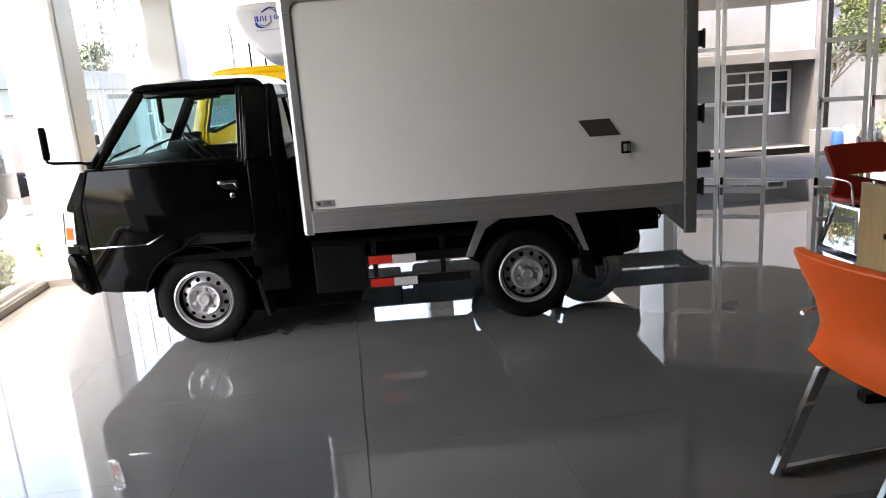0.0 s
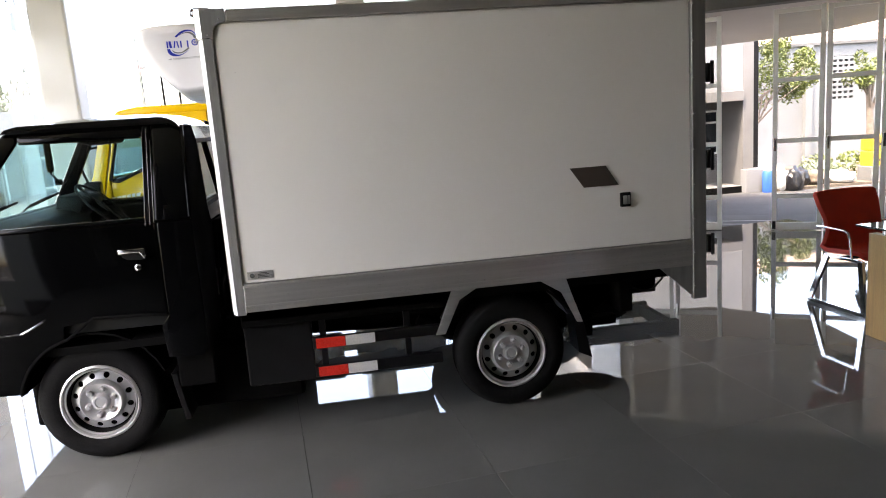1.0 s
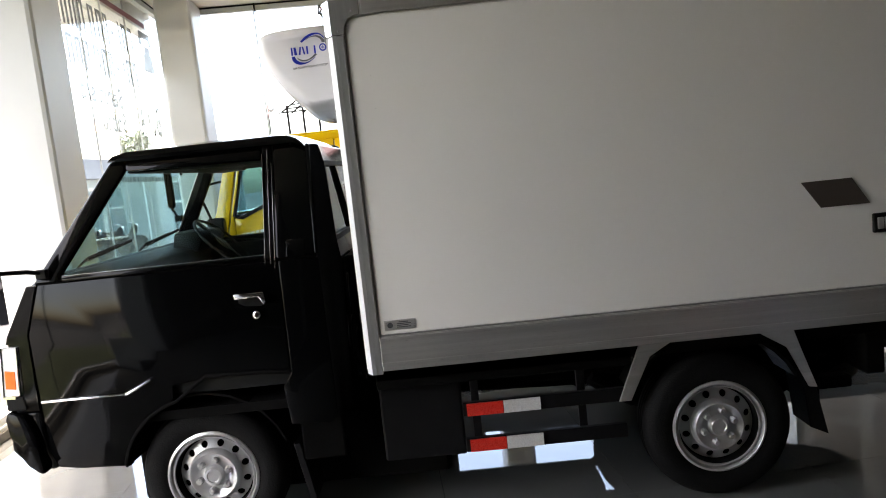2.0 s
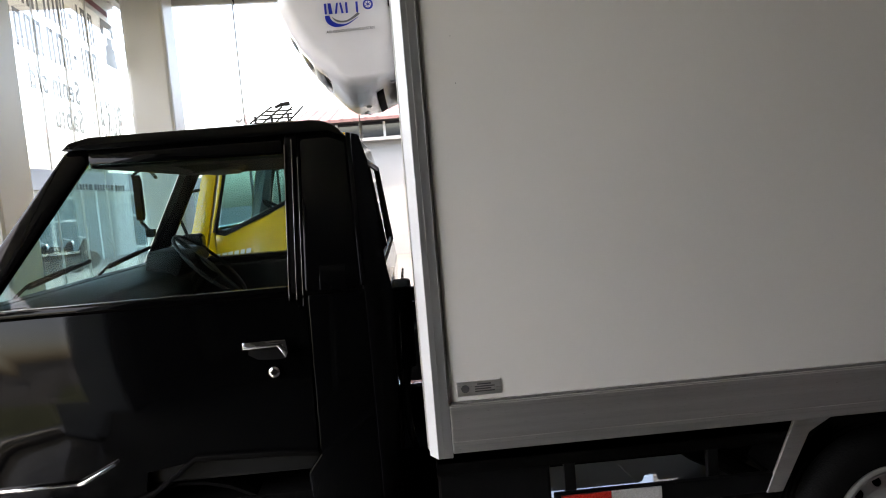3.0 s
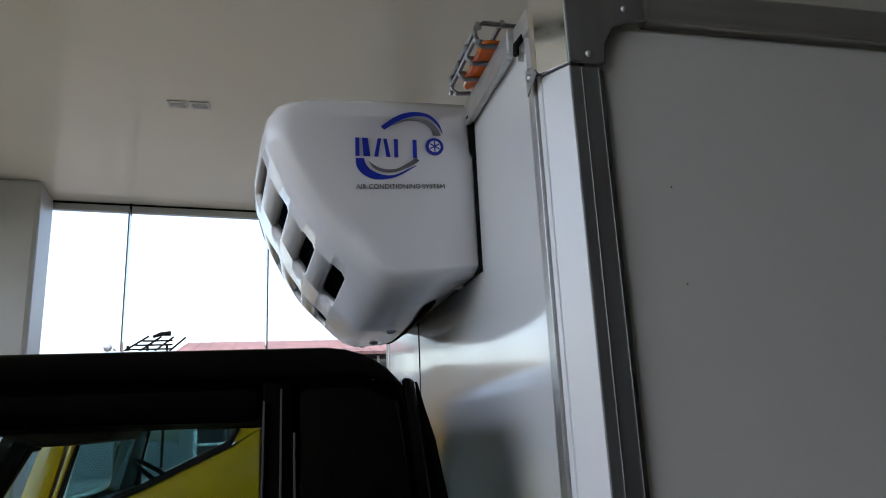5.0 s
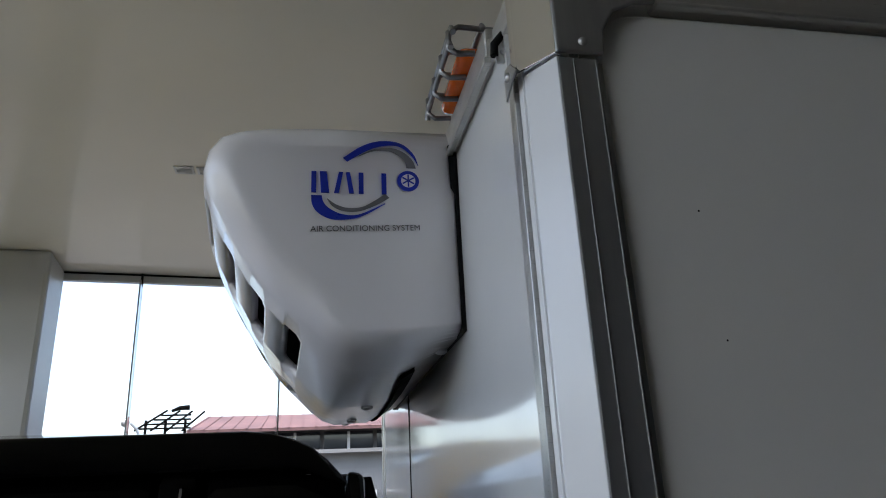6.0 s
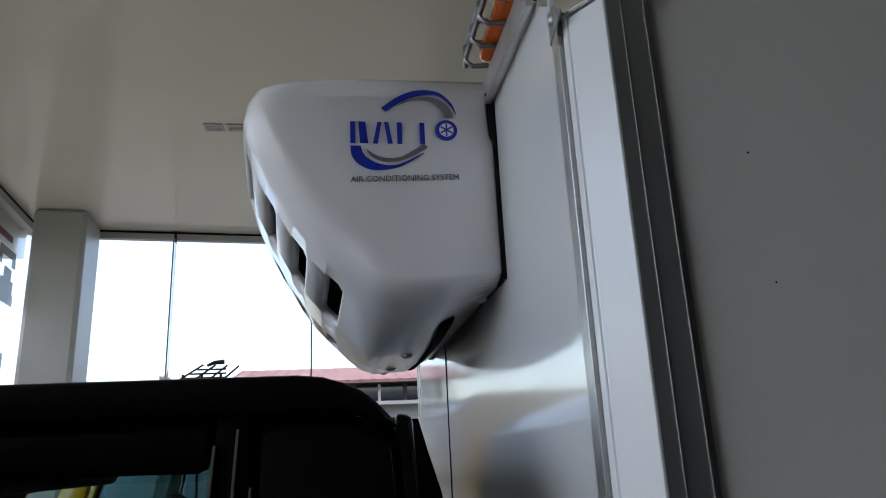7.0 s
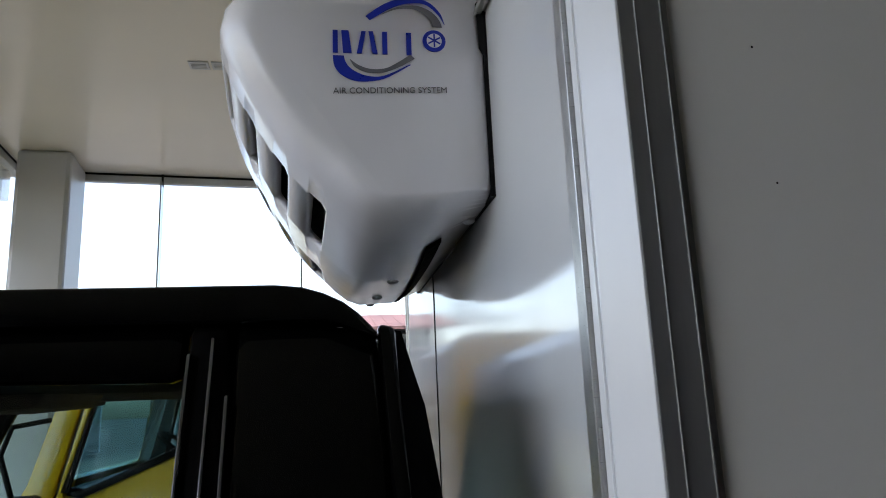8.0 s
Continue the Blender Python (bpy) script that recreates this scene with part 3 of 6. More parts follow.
    # handle and lock
    cab_part("door_handle", [(-1.225, 1.095), (-1.225, 1.118), (-1.10, 1.118), (-1.095, 1.08), (-1.105, 1.06), (-1.118, 1.085), (-1.125, 1.097)], side, depth=0.03, bevel=0.005, mat=M_CHROME, off=-0.028, label="chrome pull handle")
    cab_part("handle_cup", [(-1.215, 1.075), (-1.215, 1.112), (-1.115, 1.112), (-1.105, 1.06), (-1.13, 1.055), (-1.19, 1.06)], side, depth=0.004, bevel=0, mat=M_BLACKM, off=-0.002)
    s = -1 if side else 1
    y = NEAR if side else FAR
    part("key_lock", moved(lathe([(0.016, 0.0), (0.016, -0.006), (0.010, -0.009), (0.009, -0.004), (0.0, -0.004)], 20), Matrix.Translation((-1.145, y + s * 0.0, 1.02)) @ Matrix.Rotation(0 if side else math.pi, 4, "Z")), M_CHROME, cab, "chrome key lock", 30)
    cab_part("vent_patch", [(-0.992, 1.245), (-0.992, 1.315), (-0.915, 1.315), (-0.915, 1.245)], side, depth=0.006, bevel=0.002, off=-0.003)

inN, inF = NEAR + 0.035, FAR - 0.035
# roof: a shallow crowned shell
bm = bmesh.new()
rows = []
for i, (x, zr) in enumerate(((-1.755, 1.716), (-1.735, 1.742), (-1.69, 1.762), (-1.52, 1.782), (-1.30, 1.790), (-1.10, 1.784), (-1.01, 1.772), (-0.957, 1.748), (-0.917, 1.700))):
    row = []
    for j in range(13):
        u = -1 + 2 * j / 12
        hw = (MID - NEAR) - 0.190 - (0.03 if i in (0, 8) else 0.0)
        crown = (1 - abs(u) ** 3.2)
        row.append(bm.verts.new((x, MID + u * hw, min(zr, 1.738) + max(0.0, zr - 1.738) * crown)))
    rows.append(row)
for a, b in zip(rows, rows[1:]):
    for j in range(12):
        bm.faces.new((a[j], a[j + 1], b[j + 1], b[j]))
bmesh.ops.recalc_face_normals(bm, faces=bm.faces)
bmesh.ops.solidify(bm, geom=bm.faces, thickness=0.02)
part("roof", bm, M_BLACKP, cab, "black crowned cab roof", 50)
part("headliner", box(-1.70, -0.97, MID - 0.53, MID + 0.53, 1.660, 1.690, 0.008), M_CHASSIS, cab)
# windscreen, front panel, rear wall
ws = sheet([(-2.047, inN + 0.02, 1.248), (-1.652, inN + 0.02, 1.710), (-1.652, inF - 0.02, 1.710), (-2.047, inF - 0.02, 1.248)])
g = part("windscreen", tumble(ws), M_SCREEN, cab)
g.visible_shadow = False
part("front_panel", tumble(prism([(-2.085, 1.240), (-2.218, 1.03), (-2.236, 0.90), (-2.236, 0.66), (-2.17, 0.66), (-2.15, 1.03), (-2.03, 1.240)], inN, inF, "xz", 0.012)), M_BLACKP, cab, smooth=40)
part("cowl", tumble(prism([(-2.075, 1.238), (-2.05, 1.262), (-1.99, 1.262), (-1.99, 1.238)], inN, inF, "xz", 0.006)), M_BLACKM, cab)
part("rear_wall", tumble(prism([(-0.822, 0.56), (-0.797, 1.20), (-0.837, 1.20), (-0.862, 0.56)], inN + 0.078, inF - 0.078, "xz", 0.01)), M_BLACKP, cab, smooth=40)
rw = [((-0.834, 1.20), (-0.797, 1.20), (-0.814, 1.29), (-0.851, 1.29)), ((-0.884, 1.62), (-0.850, 1.62), (-0.872, 1.71), (-0.907, 1.71))]
for q in rw:
    part("rear_wall_rail", tumble(prism(q, inN + 0.078, inF - 0.078, "xz", 0.008)), M_BLACKP, cab)
post = [(-0.851, 1.29), (-0.814, 1.29), (-0.850, 1.62), (-0.884, 1.62)]
for a, b in ((MID - 0.02, MID + 0.02),):
    part("rear_wall_post", tumble(prism(post, a, b, "xz", 0.006)), M_BLACKP, cab)
g = part("rear_window", tumble(sheet([(-0.832, inN + 0.10, 1.285), (-0.866, inN + 0.10, 1.625), (-0.866, inF - 0.10, 1.625), (-0.832, inF - 0.10, 1.285)])), M_CABGL, cab)
g.visible_shadow = False
part("rear_seal", tumble(joined(prism([(-0.822, 1.278), (-0.808, 1.278), (-0.810, 1.30), (-0.824, 1.30)], inN + 0.10, inF - 0.10, "xz"), prism([(-0.860, 1.61), (-0.844, 1.61), (-0.847, 1.632), (-0.862, 1.632)], inN + 0.10, inF - 0.10, "xz"),
                        prism([(-0.822, 1.28), (-0.806, 1.28), (-0.842, 1.63), (-0.860, 1.63)], inN + 0.10, inN + 0.125, "xz"), prism([(-0.822, 1.28), (-0.806, 1.28), (-0.842, 1.63), (-0.860, 1.63)], inF - 0.125, inF - 0.10, "xz"))), M_BLACKM, cab)
# rounded rear corners, from the side bead to the rear window
for s, y0 in ((1, NEAR), (-1, FAR)):
    bm = bmesh.new()
    rows = []
    for z, xs, xr in ((0.56, -0.866, -0.822), (0.90, -0.864, -0.811), (1.20, -0.864, -0.799), (1.25, -0.866, -0.806), (1.30, -0.868, -0.815), (1.46, -0.874, -0.832), (1.62, -0.882, -0.850), (1.700, -0.887, -0.872)):
        rows.append([bm.verts.new((xs + (xr - xs) * math.sin(t), y0 + s * (0.004 + 0.115 * (1 - math.cos(t))), z)) for t in (k / 7 * math.pi / 2 for k in range(8))])
    for a, b in zip(rows, rows[1:]):
        for k in range(7):
            bm.faces.new((a[k], a[k + 1], b[k + 1], b[k]))
    bmesh.ops.recalc_face_normals(bm, faces=bm.faces)
    bmesh.ops.solidify(bm, geom=bm.faces, thickness=0.012)
    part("rear_quarter", tumble(bm), M_DULL, cab, "rounded black rear corner of the cab", 50)
for k in range(11):
    y = inN + 0.11 + k * (inF - inN - 0.265) / 10
    part("pressed_rib", prism([(-0.804, 0.70), (-0.780, 1.14), (-0.770, 1.14), (-0.794, 0.70)], y, y + 0.045, "xz", 0.005), M_BLACKP, cab)
part("cab_floor", box(-2.15, -0.86, inN, inF, 0.60, 0.64), M_CHASSIS, cab)
for side in (inN + 0.01, inF - 0.05):
    part("door_lining", box(-2.0, -1.03, side, side + 0.03, 0.70, 1.225, 0.01), M_DASH, cab)
# bumper, lamps, grille
part("bumper", tumble(prism([(-2.20, 0.635), (-2.275, 0.62), (-2.285, 0.53), (-2.22, 0.44), (-2.16, 0.43), (-2.16, 0.635)], NEAR + 0.005, FAR - 0.005, "xz", 0.015)), M_BLACKM, cab, "black moulded front bumper", 40)
for a in (NEAR - 0.012, FAR - 0.148):
    part("bumper_end", prism([(-2.185, 0.692), (-2.250, 0.712), (-2.263, 0.68), (-2.256, 0.61), (-2.236, 0.535), (-2.20, 0.472), (-2.155, 0.434), (-2.135, 0.43), (-2.15, 0.60)], a, a + 0.16, "xz", 0.008, 2, 12), M_BLACKP, cab, smooth=40)
for a, b in ((NEAR + 0.004, NEAR + 0.30), (FAR - 0.30, FAR - 0.004)):
    lamp = part("headlamp", prism([(-2.225, 0.778), (-2.258, 0.782), (-2.250, 0.965), (-2.205, 0.985)], a, b, "xz", 0.006), M_LENS, cab, "clear headlamp lens in a bright rim")
    part("upper_rim", prism([(-2.205, 0.985), (-2.254, 0.975), (-2.254, 0.995), (-2.20, 1.0)], a - 0.004, b, "xz"), M_CHROME, lamp)
    part("lower_rim", prism([(-2.21, 0.765), (-2.262, 0.770), (-2.262, 0.782), (-2.21, 0.778)], a - 0.004, b, "xz"), M_CHROME, lamp)
    ya, yb = (a - 0.008, a + 0.09) if a < MID else (b - 0.09, b + 0.008)
    part("indicator", prism([(-2.243, 0.812), (-2.197, 0.806), (-2.190, 0.886), (-2.235, 0.892)], ya, yb, "xz", 0.004), M_AMBER, lamp, "amber turn indicator")
    ya, yb = (a - 0.006, a + 0.02) if a < MID else (b - 0.02, b + 0.006)
    part("lamp_side", prism([(-2.256, 0.778), (-2.184, 0.778), (-2.166, 0.986), (-2.234, 0.992)], ya, yb, "xz", 0.004), M_LENS, lamp)
    part("lamp_rim", tube([(x, a - 0.005 if a < MID else b + 0.005, z) for x, z in ((-2.256, 0.780), (-2.186, 0.780), (-2.168, 0.985), (-2.234, 0.990))], 0.005, 6, True), M_CHROME, lamp)
    part("lamp_base", prism([(-2.258, 0.712), (-2.172, 0.712), (-2.180, 0.772), (-2.256, 0.772)], a + 0.002, b - 0.002, "xz", 0.006), M_BLACKM, lamp, "black plastic block below the lamp")
part("grille", box(-2.232, -2.195, NEAR + 0.31, FAR - 0.31, 0.70, 0.97, 0.008), M_BLACKM, cab)
# cabin fittings
part("dashboard", prism([(-2.03, 1.23), (-1.99, 1.262), (-1.88, 1.27), (-1.74, 1.245), (-1.70, 1.17), (-1.78, 0.98), (-1.95, 0.9), (-2.10, 0.95)], inN + 0.03, inF - 0.03, "xz", 0.02), M_DASH, cab, smooth=40)
part("instrument_hood", prism([(-1.86, 1.25), (-1.84, 1.345), (-1.70, 1.335), (-1.68, 1.30), (-1.72, 1.22)], MID + 0.22, MID + 0.62, "xz", 0.02), M_DASH, cab, smooth=40)
wheel_c = Matrix.Translation((-1.63, MID + 0.40, 1.250)) @ Matrix.Rotation(radians(46), 4, "Y")
ring = [(0.195 * math.cos(t), 0.195 * math.sin(t), 0) for t in (2 * math.pi * k / 40 for k in range(40))]
sw = part("steering_wheel", moved(tube(ring, 0.0085, 8, True), wheel_c), M_DASH, cab, "thin black steering wheel", 60)
part("steering_spoke", moved(joined(box(-0.19, 0.19, -0.018, 0.018, -0.012, 0.004, 0.004), lathe([(0.055, 0.0), (0.06, -0.02), (0.05, -0.05), (0, -0.05)], 20, "z")), wheel_c), M_DASH, sw)
part("steering_column", tube([(-1.63, MID + 0.40, 1.25), (-1.86, MID + 0.40, 0.98)], 0.035, 12), M_DASH, cab)
for y0, y1 in ((inN + 0.05, MID + 0.08), (MID + 0.12, inF - 0.05)):
    part("seat_cushion", box(-1.50, -1.02, y0, y1, 0.80, 0.94, 0.04), M_VINYL, cab, smooth=40)
    part("seat_back", prism([(-1.08, 0.90), (-0.98, 0.90), (-0.865, 1.28), (-0.95, 1.28)], y0, y1, "xz", 0.03), M_VINYL, cab, smooth=40)
part("sun_visor", rounded(prism([(-1.52, 1.660), (-1.44, 1.634), (-1.34, 1.640), (-1.32, 1.668), (-1.52, 1.668)], MID - 0.28, MID - 0.02, "xz"), 0.012, 3), M_WRAP, cab, "visor still in crumpled plastic wrap", 40)
part("sun_visor", box(-1.58, -1.46, MID + 0.12, MID + 0.46, 1.650, 1.664, 0.005), M_VINYL, cab)
for y0 in (MID - 0.42, MID + 0.22):
    part("wiper", tube([(-2.045, y0, 1.262), (-2.01, y0 + 0.03, 1.300), (-1.985, y0 + 0.30, 1.332)], 0.006, 6), M_BLACKM, cab)
    part("wiper_blade", tube([(-2.02, y0 + 0.05, 1.290), (-1.975, y0 + 0.42, 1.340)], 0.008, 6), M_BLACKM, cab)
# door mirrors on bent arms
for s, y, mx, z0 in ((-1, NEAR, -2.15, 1.33), (1, FAR, -2.135, 1.455)):
    m = new("door_mirror")
    m.parent = cab
    m["label"] = "black door mirror on a bent tube arm"
    yy = y + s * 0.235
    up = 0.045 if s > 0 else 0.0
    part("arm", tube([(-2.00, y - s * 0.01, z0 - 0.05), (-2.04, y + s * 0.05, z0 - 0.03), (mx + 0.02, yy - s * 0.02, z0 - 0.01), (mx, yy, z0), (mx, yy, z0 + 0.06)], 0.009, 8), M_BLACKM, m, smooth=60)
    if s > 0:
        part("upper_arm", tube([(mx, yy, z0 + 0.18), (mx - 0.02, yy, z0 + 0.25), (mx + 0.02, yy - 0.01, z0 + 0.275), (mx + 0.10, yy - 0.08, z0 + 0.27), (mx + 0.20, y - 0.05, z0 + 0.22)], 0.009, 8), M_BLACKM, m, smooth=60)
    turn = Matrix.Translation((mx, yy, z0 - 1.325)) @ Matrix.Rotation(radians(28 if s < 0 else 17), 4, "Z")
    part("shell", prism([(-0.075, 1.36), (-0.07, 1.34), (0.07, 1.34), (0.075, 1.36), (0.07, 1.515 + up), (0.05, 1.53 + up), (-0.05, 1.53 + up), (-0.07, 1.515 + up)], -0.018, 0.018, "yz", 0.008), M_CHASSIS if s < 0 else M_DULL, m, smooth=40).matrix_basis = turn
    part("mirror_glass", prism([(-0.062, 1.36), (0.062, 1.36), (0.058, 1.51 + up), (-0.058, 1.51 + up)], 0.019, 0.021, "yz"), M_MIRROR if s < 0 else M_DULL, m).matrix_basis = turn
    part("mount", box(-2.03, -1.985, y - 0.014, y + 0.014, z0 - 0.07, z0 - 0.03, 0.005), M_BLACKM, m)

# chassis
chassis = new("chassis")
chassis.parent = truck
for y in (MID - 0.38, MID + 0.38):
    part("frame_rail", box(-2.0, 1.75, y - 0.03, y + 0.03, 0.50, 0.62, 0.004), M_CHASSIS, chassis)
for x in (-0.6, 0.3, 1.1, 1.7):
    part("cross_member", box(x, x + 0.06, MID - 0.38, MID + 0.38, 0.52, 0.60, 0.004), M_CHASSIS, chassis)
part("side_skirt", box(-0.70, -0.34, 4.66, 4.70, 0.28, 0.72, 0.01), M_BLACKM, chassis)
part("battery_box", box(-0.66, -0.36, 4.70, 5.0, 0.30, 0.60, 0.02), M_CHASSIS, chassis)
part("fuel_tank", box(-0.62, 0.45, 5.72, 6.12, 0.43, 0.64, 0.03), M_CHASSIS, chassis)
part("side_rail", box(-0.70, 0.40, 4.62, 4.66, 0.62, 0.735, 0.006), M_CHASSIS, chassis)
part("subframe", box(-0.70, 1.80, 4.62, 2 * MID - 4.62, 0.655, 0.728, 0.004), M_CHASSIS, chassis)
for z in (0.47, 0.31):
    g = part("guard_rail", box(-0.34, 0.36, 4.605, 4.635, z, z + 0.06, 0.005), M_BLACKM, chassis, "side guard rail with red and white reflectors")
    part("red_reflector", box(-0.322, -0.165, 4.598, 4.606, z + 0.003, z + 0.057), M_REFR, g)
    part("white_reflector", box(-0.163, -0.005, 4.598, 4.606, z + 0.003, z + 0.057), M_REFW, g)
for x in (-0.30, 0.16):
    part("guard_post", box(x, x + 0.035, 4.634, 4.66, 0.31, 0.66, 0.003), M_BLACKM, chassis)
part("rear_axle", tube([(0.75, 4.70, 0.315), (0.75, MID - 0.2, 0.315), (0.75, MID - 0.1, 0.315), (0.75, MID + 0.1, 0.315), (0.75, MID + 0.2, 0.315), (0.75, 6.12, 0.315)], [0.045, 0.045, 0.13, 0.13, 0.045, 0.045], 14), M_CHASSIS, chassis)
part("prop_shaft", tube([(-0.9, MID, 0.42), (0.65, MID, 0.36)], 0.04, 12), M_CHASSIS, chassis)
# unseen bulk added to block window light and reflections below the truck
part("added_undertray", box(-1.86, -0.42, 4.80, 5.88, 0.15, 0.50, 0.02), M_CHASSIS, chassis)
part("front_mud_flap", prism([(-1.09, 0.42), (-1.06, 0.42), (-1.015, 0.16), (-1.045, 0.16)], 4.62, 4.80, "xz", 0.004), M_BLACKM, chassis)
part("gearbox", box(-1.5, -0.85, MID - 0.2, MID + 0.2, 0.18, 0.56, 0.05), M_CHASSIS, chassis)
part("front_axle", box(-1.52, -1.38, 4.75, 6.05, 0.26, 0.36, 0.03), M_CHASSIS, chassis)
part("exhaust", tube([(-0.5, 5.62, 0.47), (0.4, 5.62, 0.46), (1.0, 5.66, 0.50), (1.75, 5.70, 0.38)], 0.035, 10), M_CHASSIS, chassis)
for y in (4.87, 5.95):
    part("leaf_spring", tube([(0.26, y, 0.50), (0.45, y, 0.38), (0.75, y, 0.30), (1.1, y, 0.36), (1.45, y, 0.50)], 0.032, 8), M_CHASSIS, chassis)
part("tow_bracket", joined(box(1.30, 1.36, 4.95, 5.05, 0.24, 0.62, 0.01), box(1.22, 1.52, 4.96, 5.04, 0.30, 0.36, 0.01)), M_CHASSIS, chassis)
part("spare_wheel", moved(lathe([(0.0, 0.25), (0.2, 0.25), (0.3, 0.28), (0.315, 0.34), (0.3, 0.41), (0.2, 0.43), (0, 0.43)], 32, "z"), Matrix.Translation((1.45, MID + 0.1, 0.0))), M_RUBBER, chassis, smooth=50)
part("step_bracket", box(-1.05, -0.86, 4.62, 4.66, 0.34, 0.56, 0.01), M_CHASSIS, chassis)
inner_arch = [(x, z) for x, z in arch(-1.45, 0.33, 0.365, 170, 30)] + [(-1.10, 0.66), (-1.10, 0.80), (-1.82, 0.80), (-1.82, 0.40)]
part("wheel_housing", prism(inner_arch, NEAR + 0.30, FAR - 0.30, "xz"), M_CHASSIS, chassis)
for y in (NEAR + 0.04, FAR - 0.30):
    part("mud_liner", prism(arch(-1.45, 0.33, 0.372, 168, 20) + arch(-1.45, 0.33, 0.362, 20, 168), y, y + 0.26, "xz"), M_CHASSIS, chassis)
for y in (4.60, 2 * MID - 4.62):
    for poly in ([(0.44, 0.728), (0.60, 0.728), (0.475, 0.655), (0.383, 0.47), (0.33, 0.47)], [(0.91, 0.728), (1.08, 0.728), (1.115, 0.62), (1.175, 0.45), (1.14, 0.455), (1.055, 0.635)]):
        part("mudguard_stay", prism(poly, y, y + 0.012, "xz", 0.003), M_ALU, chassis, "plain aluminium mudguard stay")
for y in (4.64, 2 * MID - 4.80):
    part("mudguard", prism(arch(0.75, 0.33, 0.40, 155, 25) + arch(0.75, 0.33, 0.385, 25, 155), y, y + 0.20, "xz"), M_BLACKM, chassis)
    part("mud_flap", prism([(1.14, 0.47), (1.19, 0.47), (1.245, 0.21), (1.165, 0.25)], y + 0.02, y + 0.18, "xz", 0.004), M_BLACKM, chassis)
part("tail_cable", tube([(1.50, 4.68, 0.60), (1.56, 4.66, 0.575), (1.62, 4.66, 0.58), (1.68, 4.66, 0.635), (1.70, 4.67, 0.68)], 0.006, 6), M_BLACKM, chassis)
part("tail_lamp_bar", box(1.42, 1.50, 4.66, 6.16, 0.46, 0.66, 0.01), M_CHASSIS, chassis)
for x in (-1.45, 0.75):
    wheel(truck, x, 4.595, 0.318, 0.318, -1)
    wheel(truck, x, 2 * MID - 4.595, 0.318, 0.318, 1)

# cargo box
BX0, BX1, BY0, BY1, BZ0, BZ1 = -0.722, 1.87, 4.50, 2 * MID - 4.50, 0.735, 2.225
cargo = new("cargo_box")
cargo.parent = truck
cargo["label"] = "white insulated cargo box edged in aluminium"
part("core", box(BX0 + 0.03, BX1 - 0.03, BY0 + 0.02, BY1 - 0.02, BZ0 + 0.01, BZ1 - 0.01), M_PANEL, cargo)
for y0, y1 in ((BY0 + 0.010, BY0 + 0.022), (BY1 - 0.022, BY1 - 0.010)):
    bm = prism([(-0.643, 0.886), (1.785, 0.886)] + [(1.785 - 0.05 + 0.05 * math.cos(t), 2.161 - 0.05 + 0.05 * math.sin(t)) for t in (0, 0.4, 0.8, 1.2, 1.57)] + [(-0.593 - 0.05 * math.sin(t), 2.111 + 0.05 * math.cos(t)) for t in (0, 0.4, 0.8, 1.2, 1.57)], y0, y1, "xz", 0.004)
    part("side_panel", bm, M_PANEL, cargo, "large plain off-white side panel")
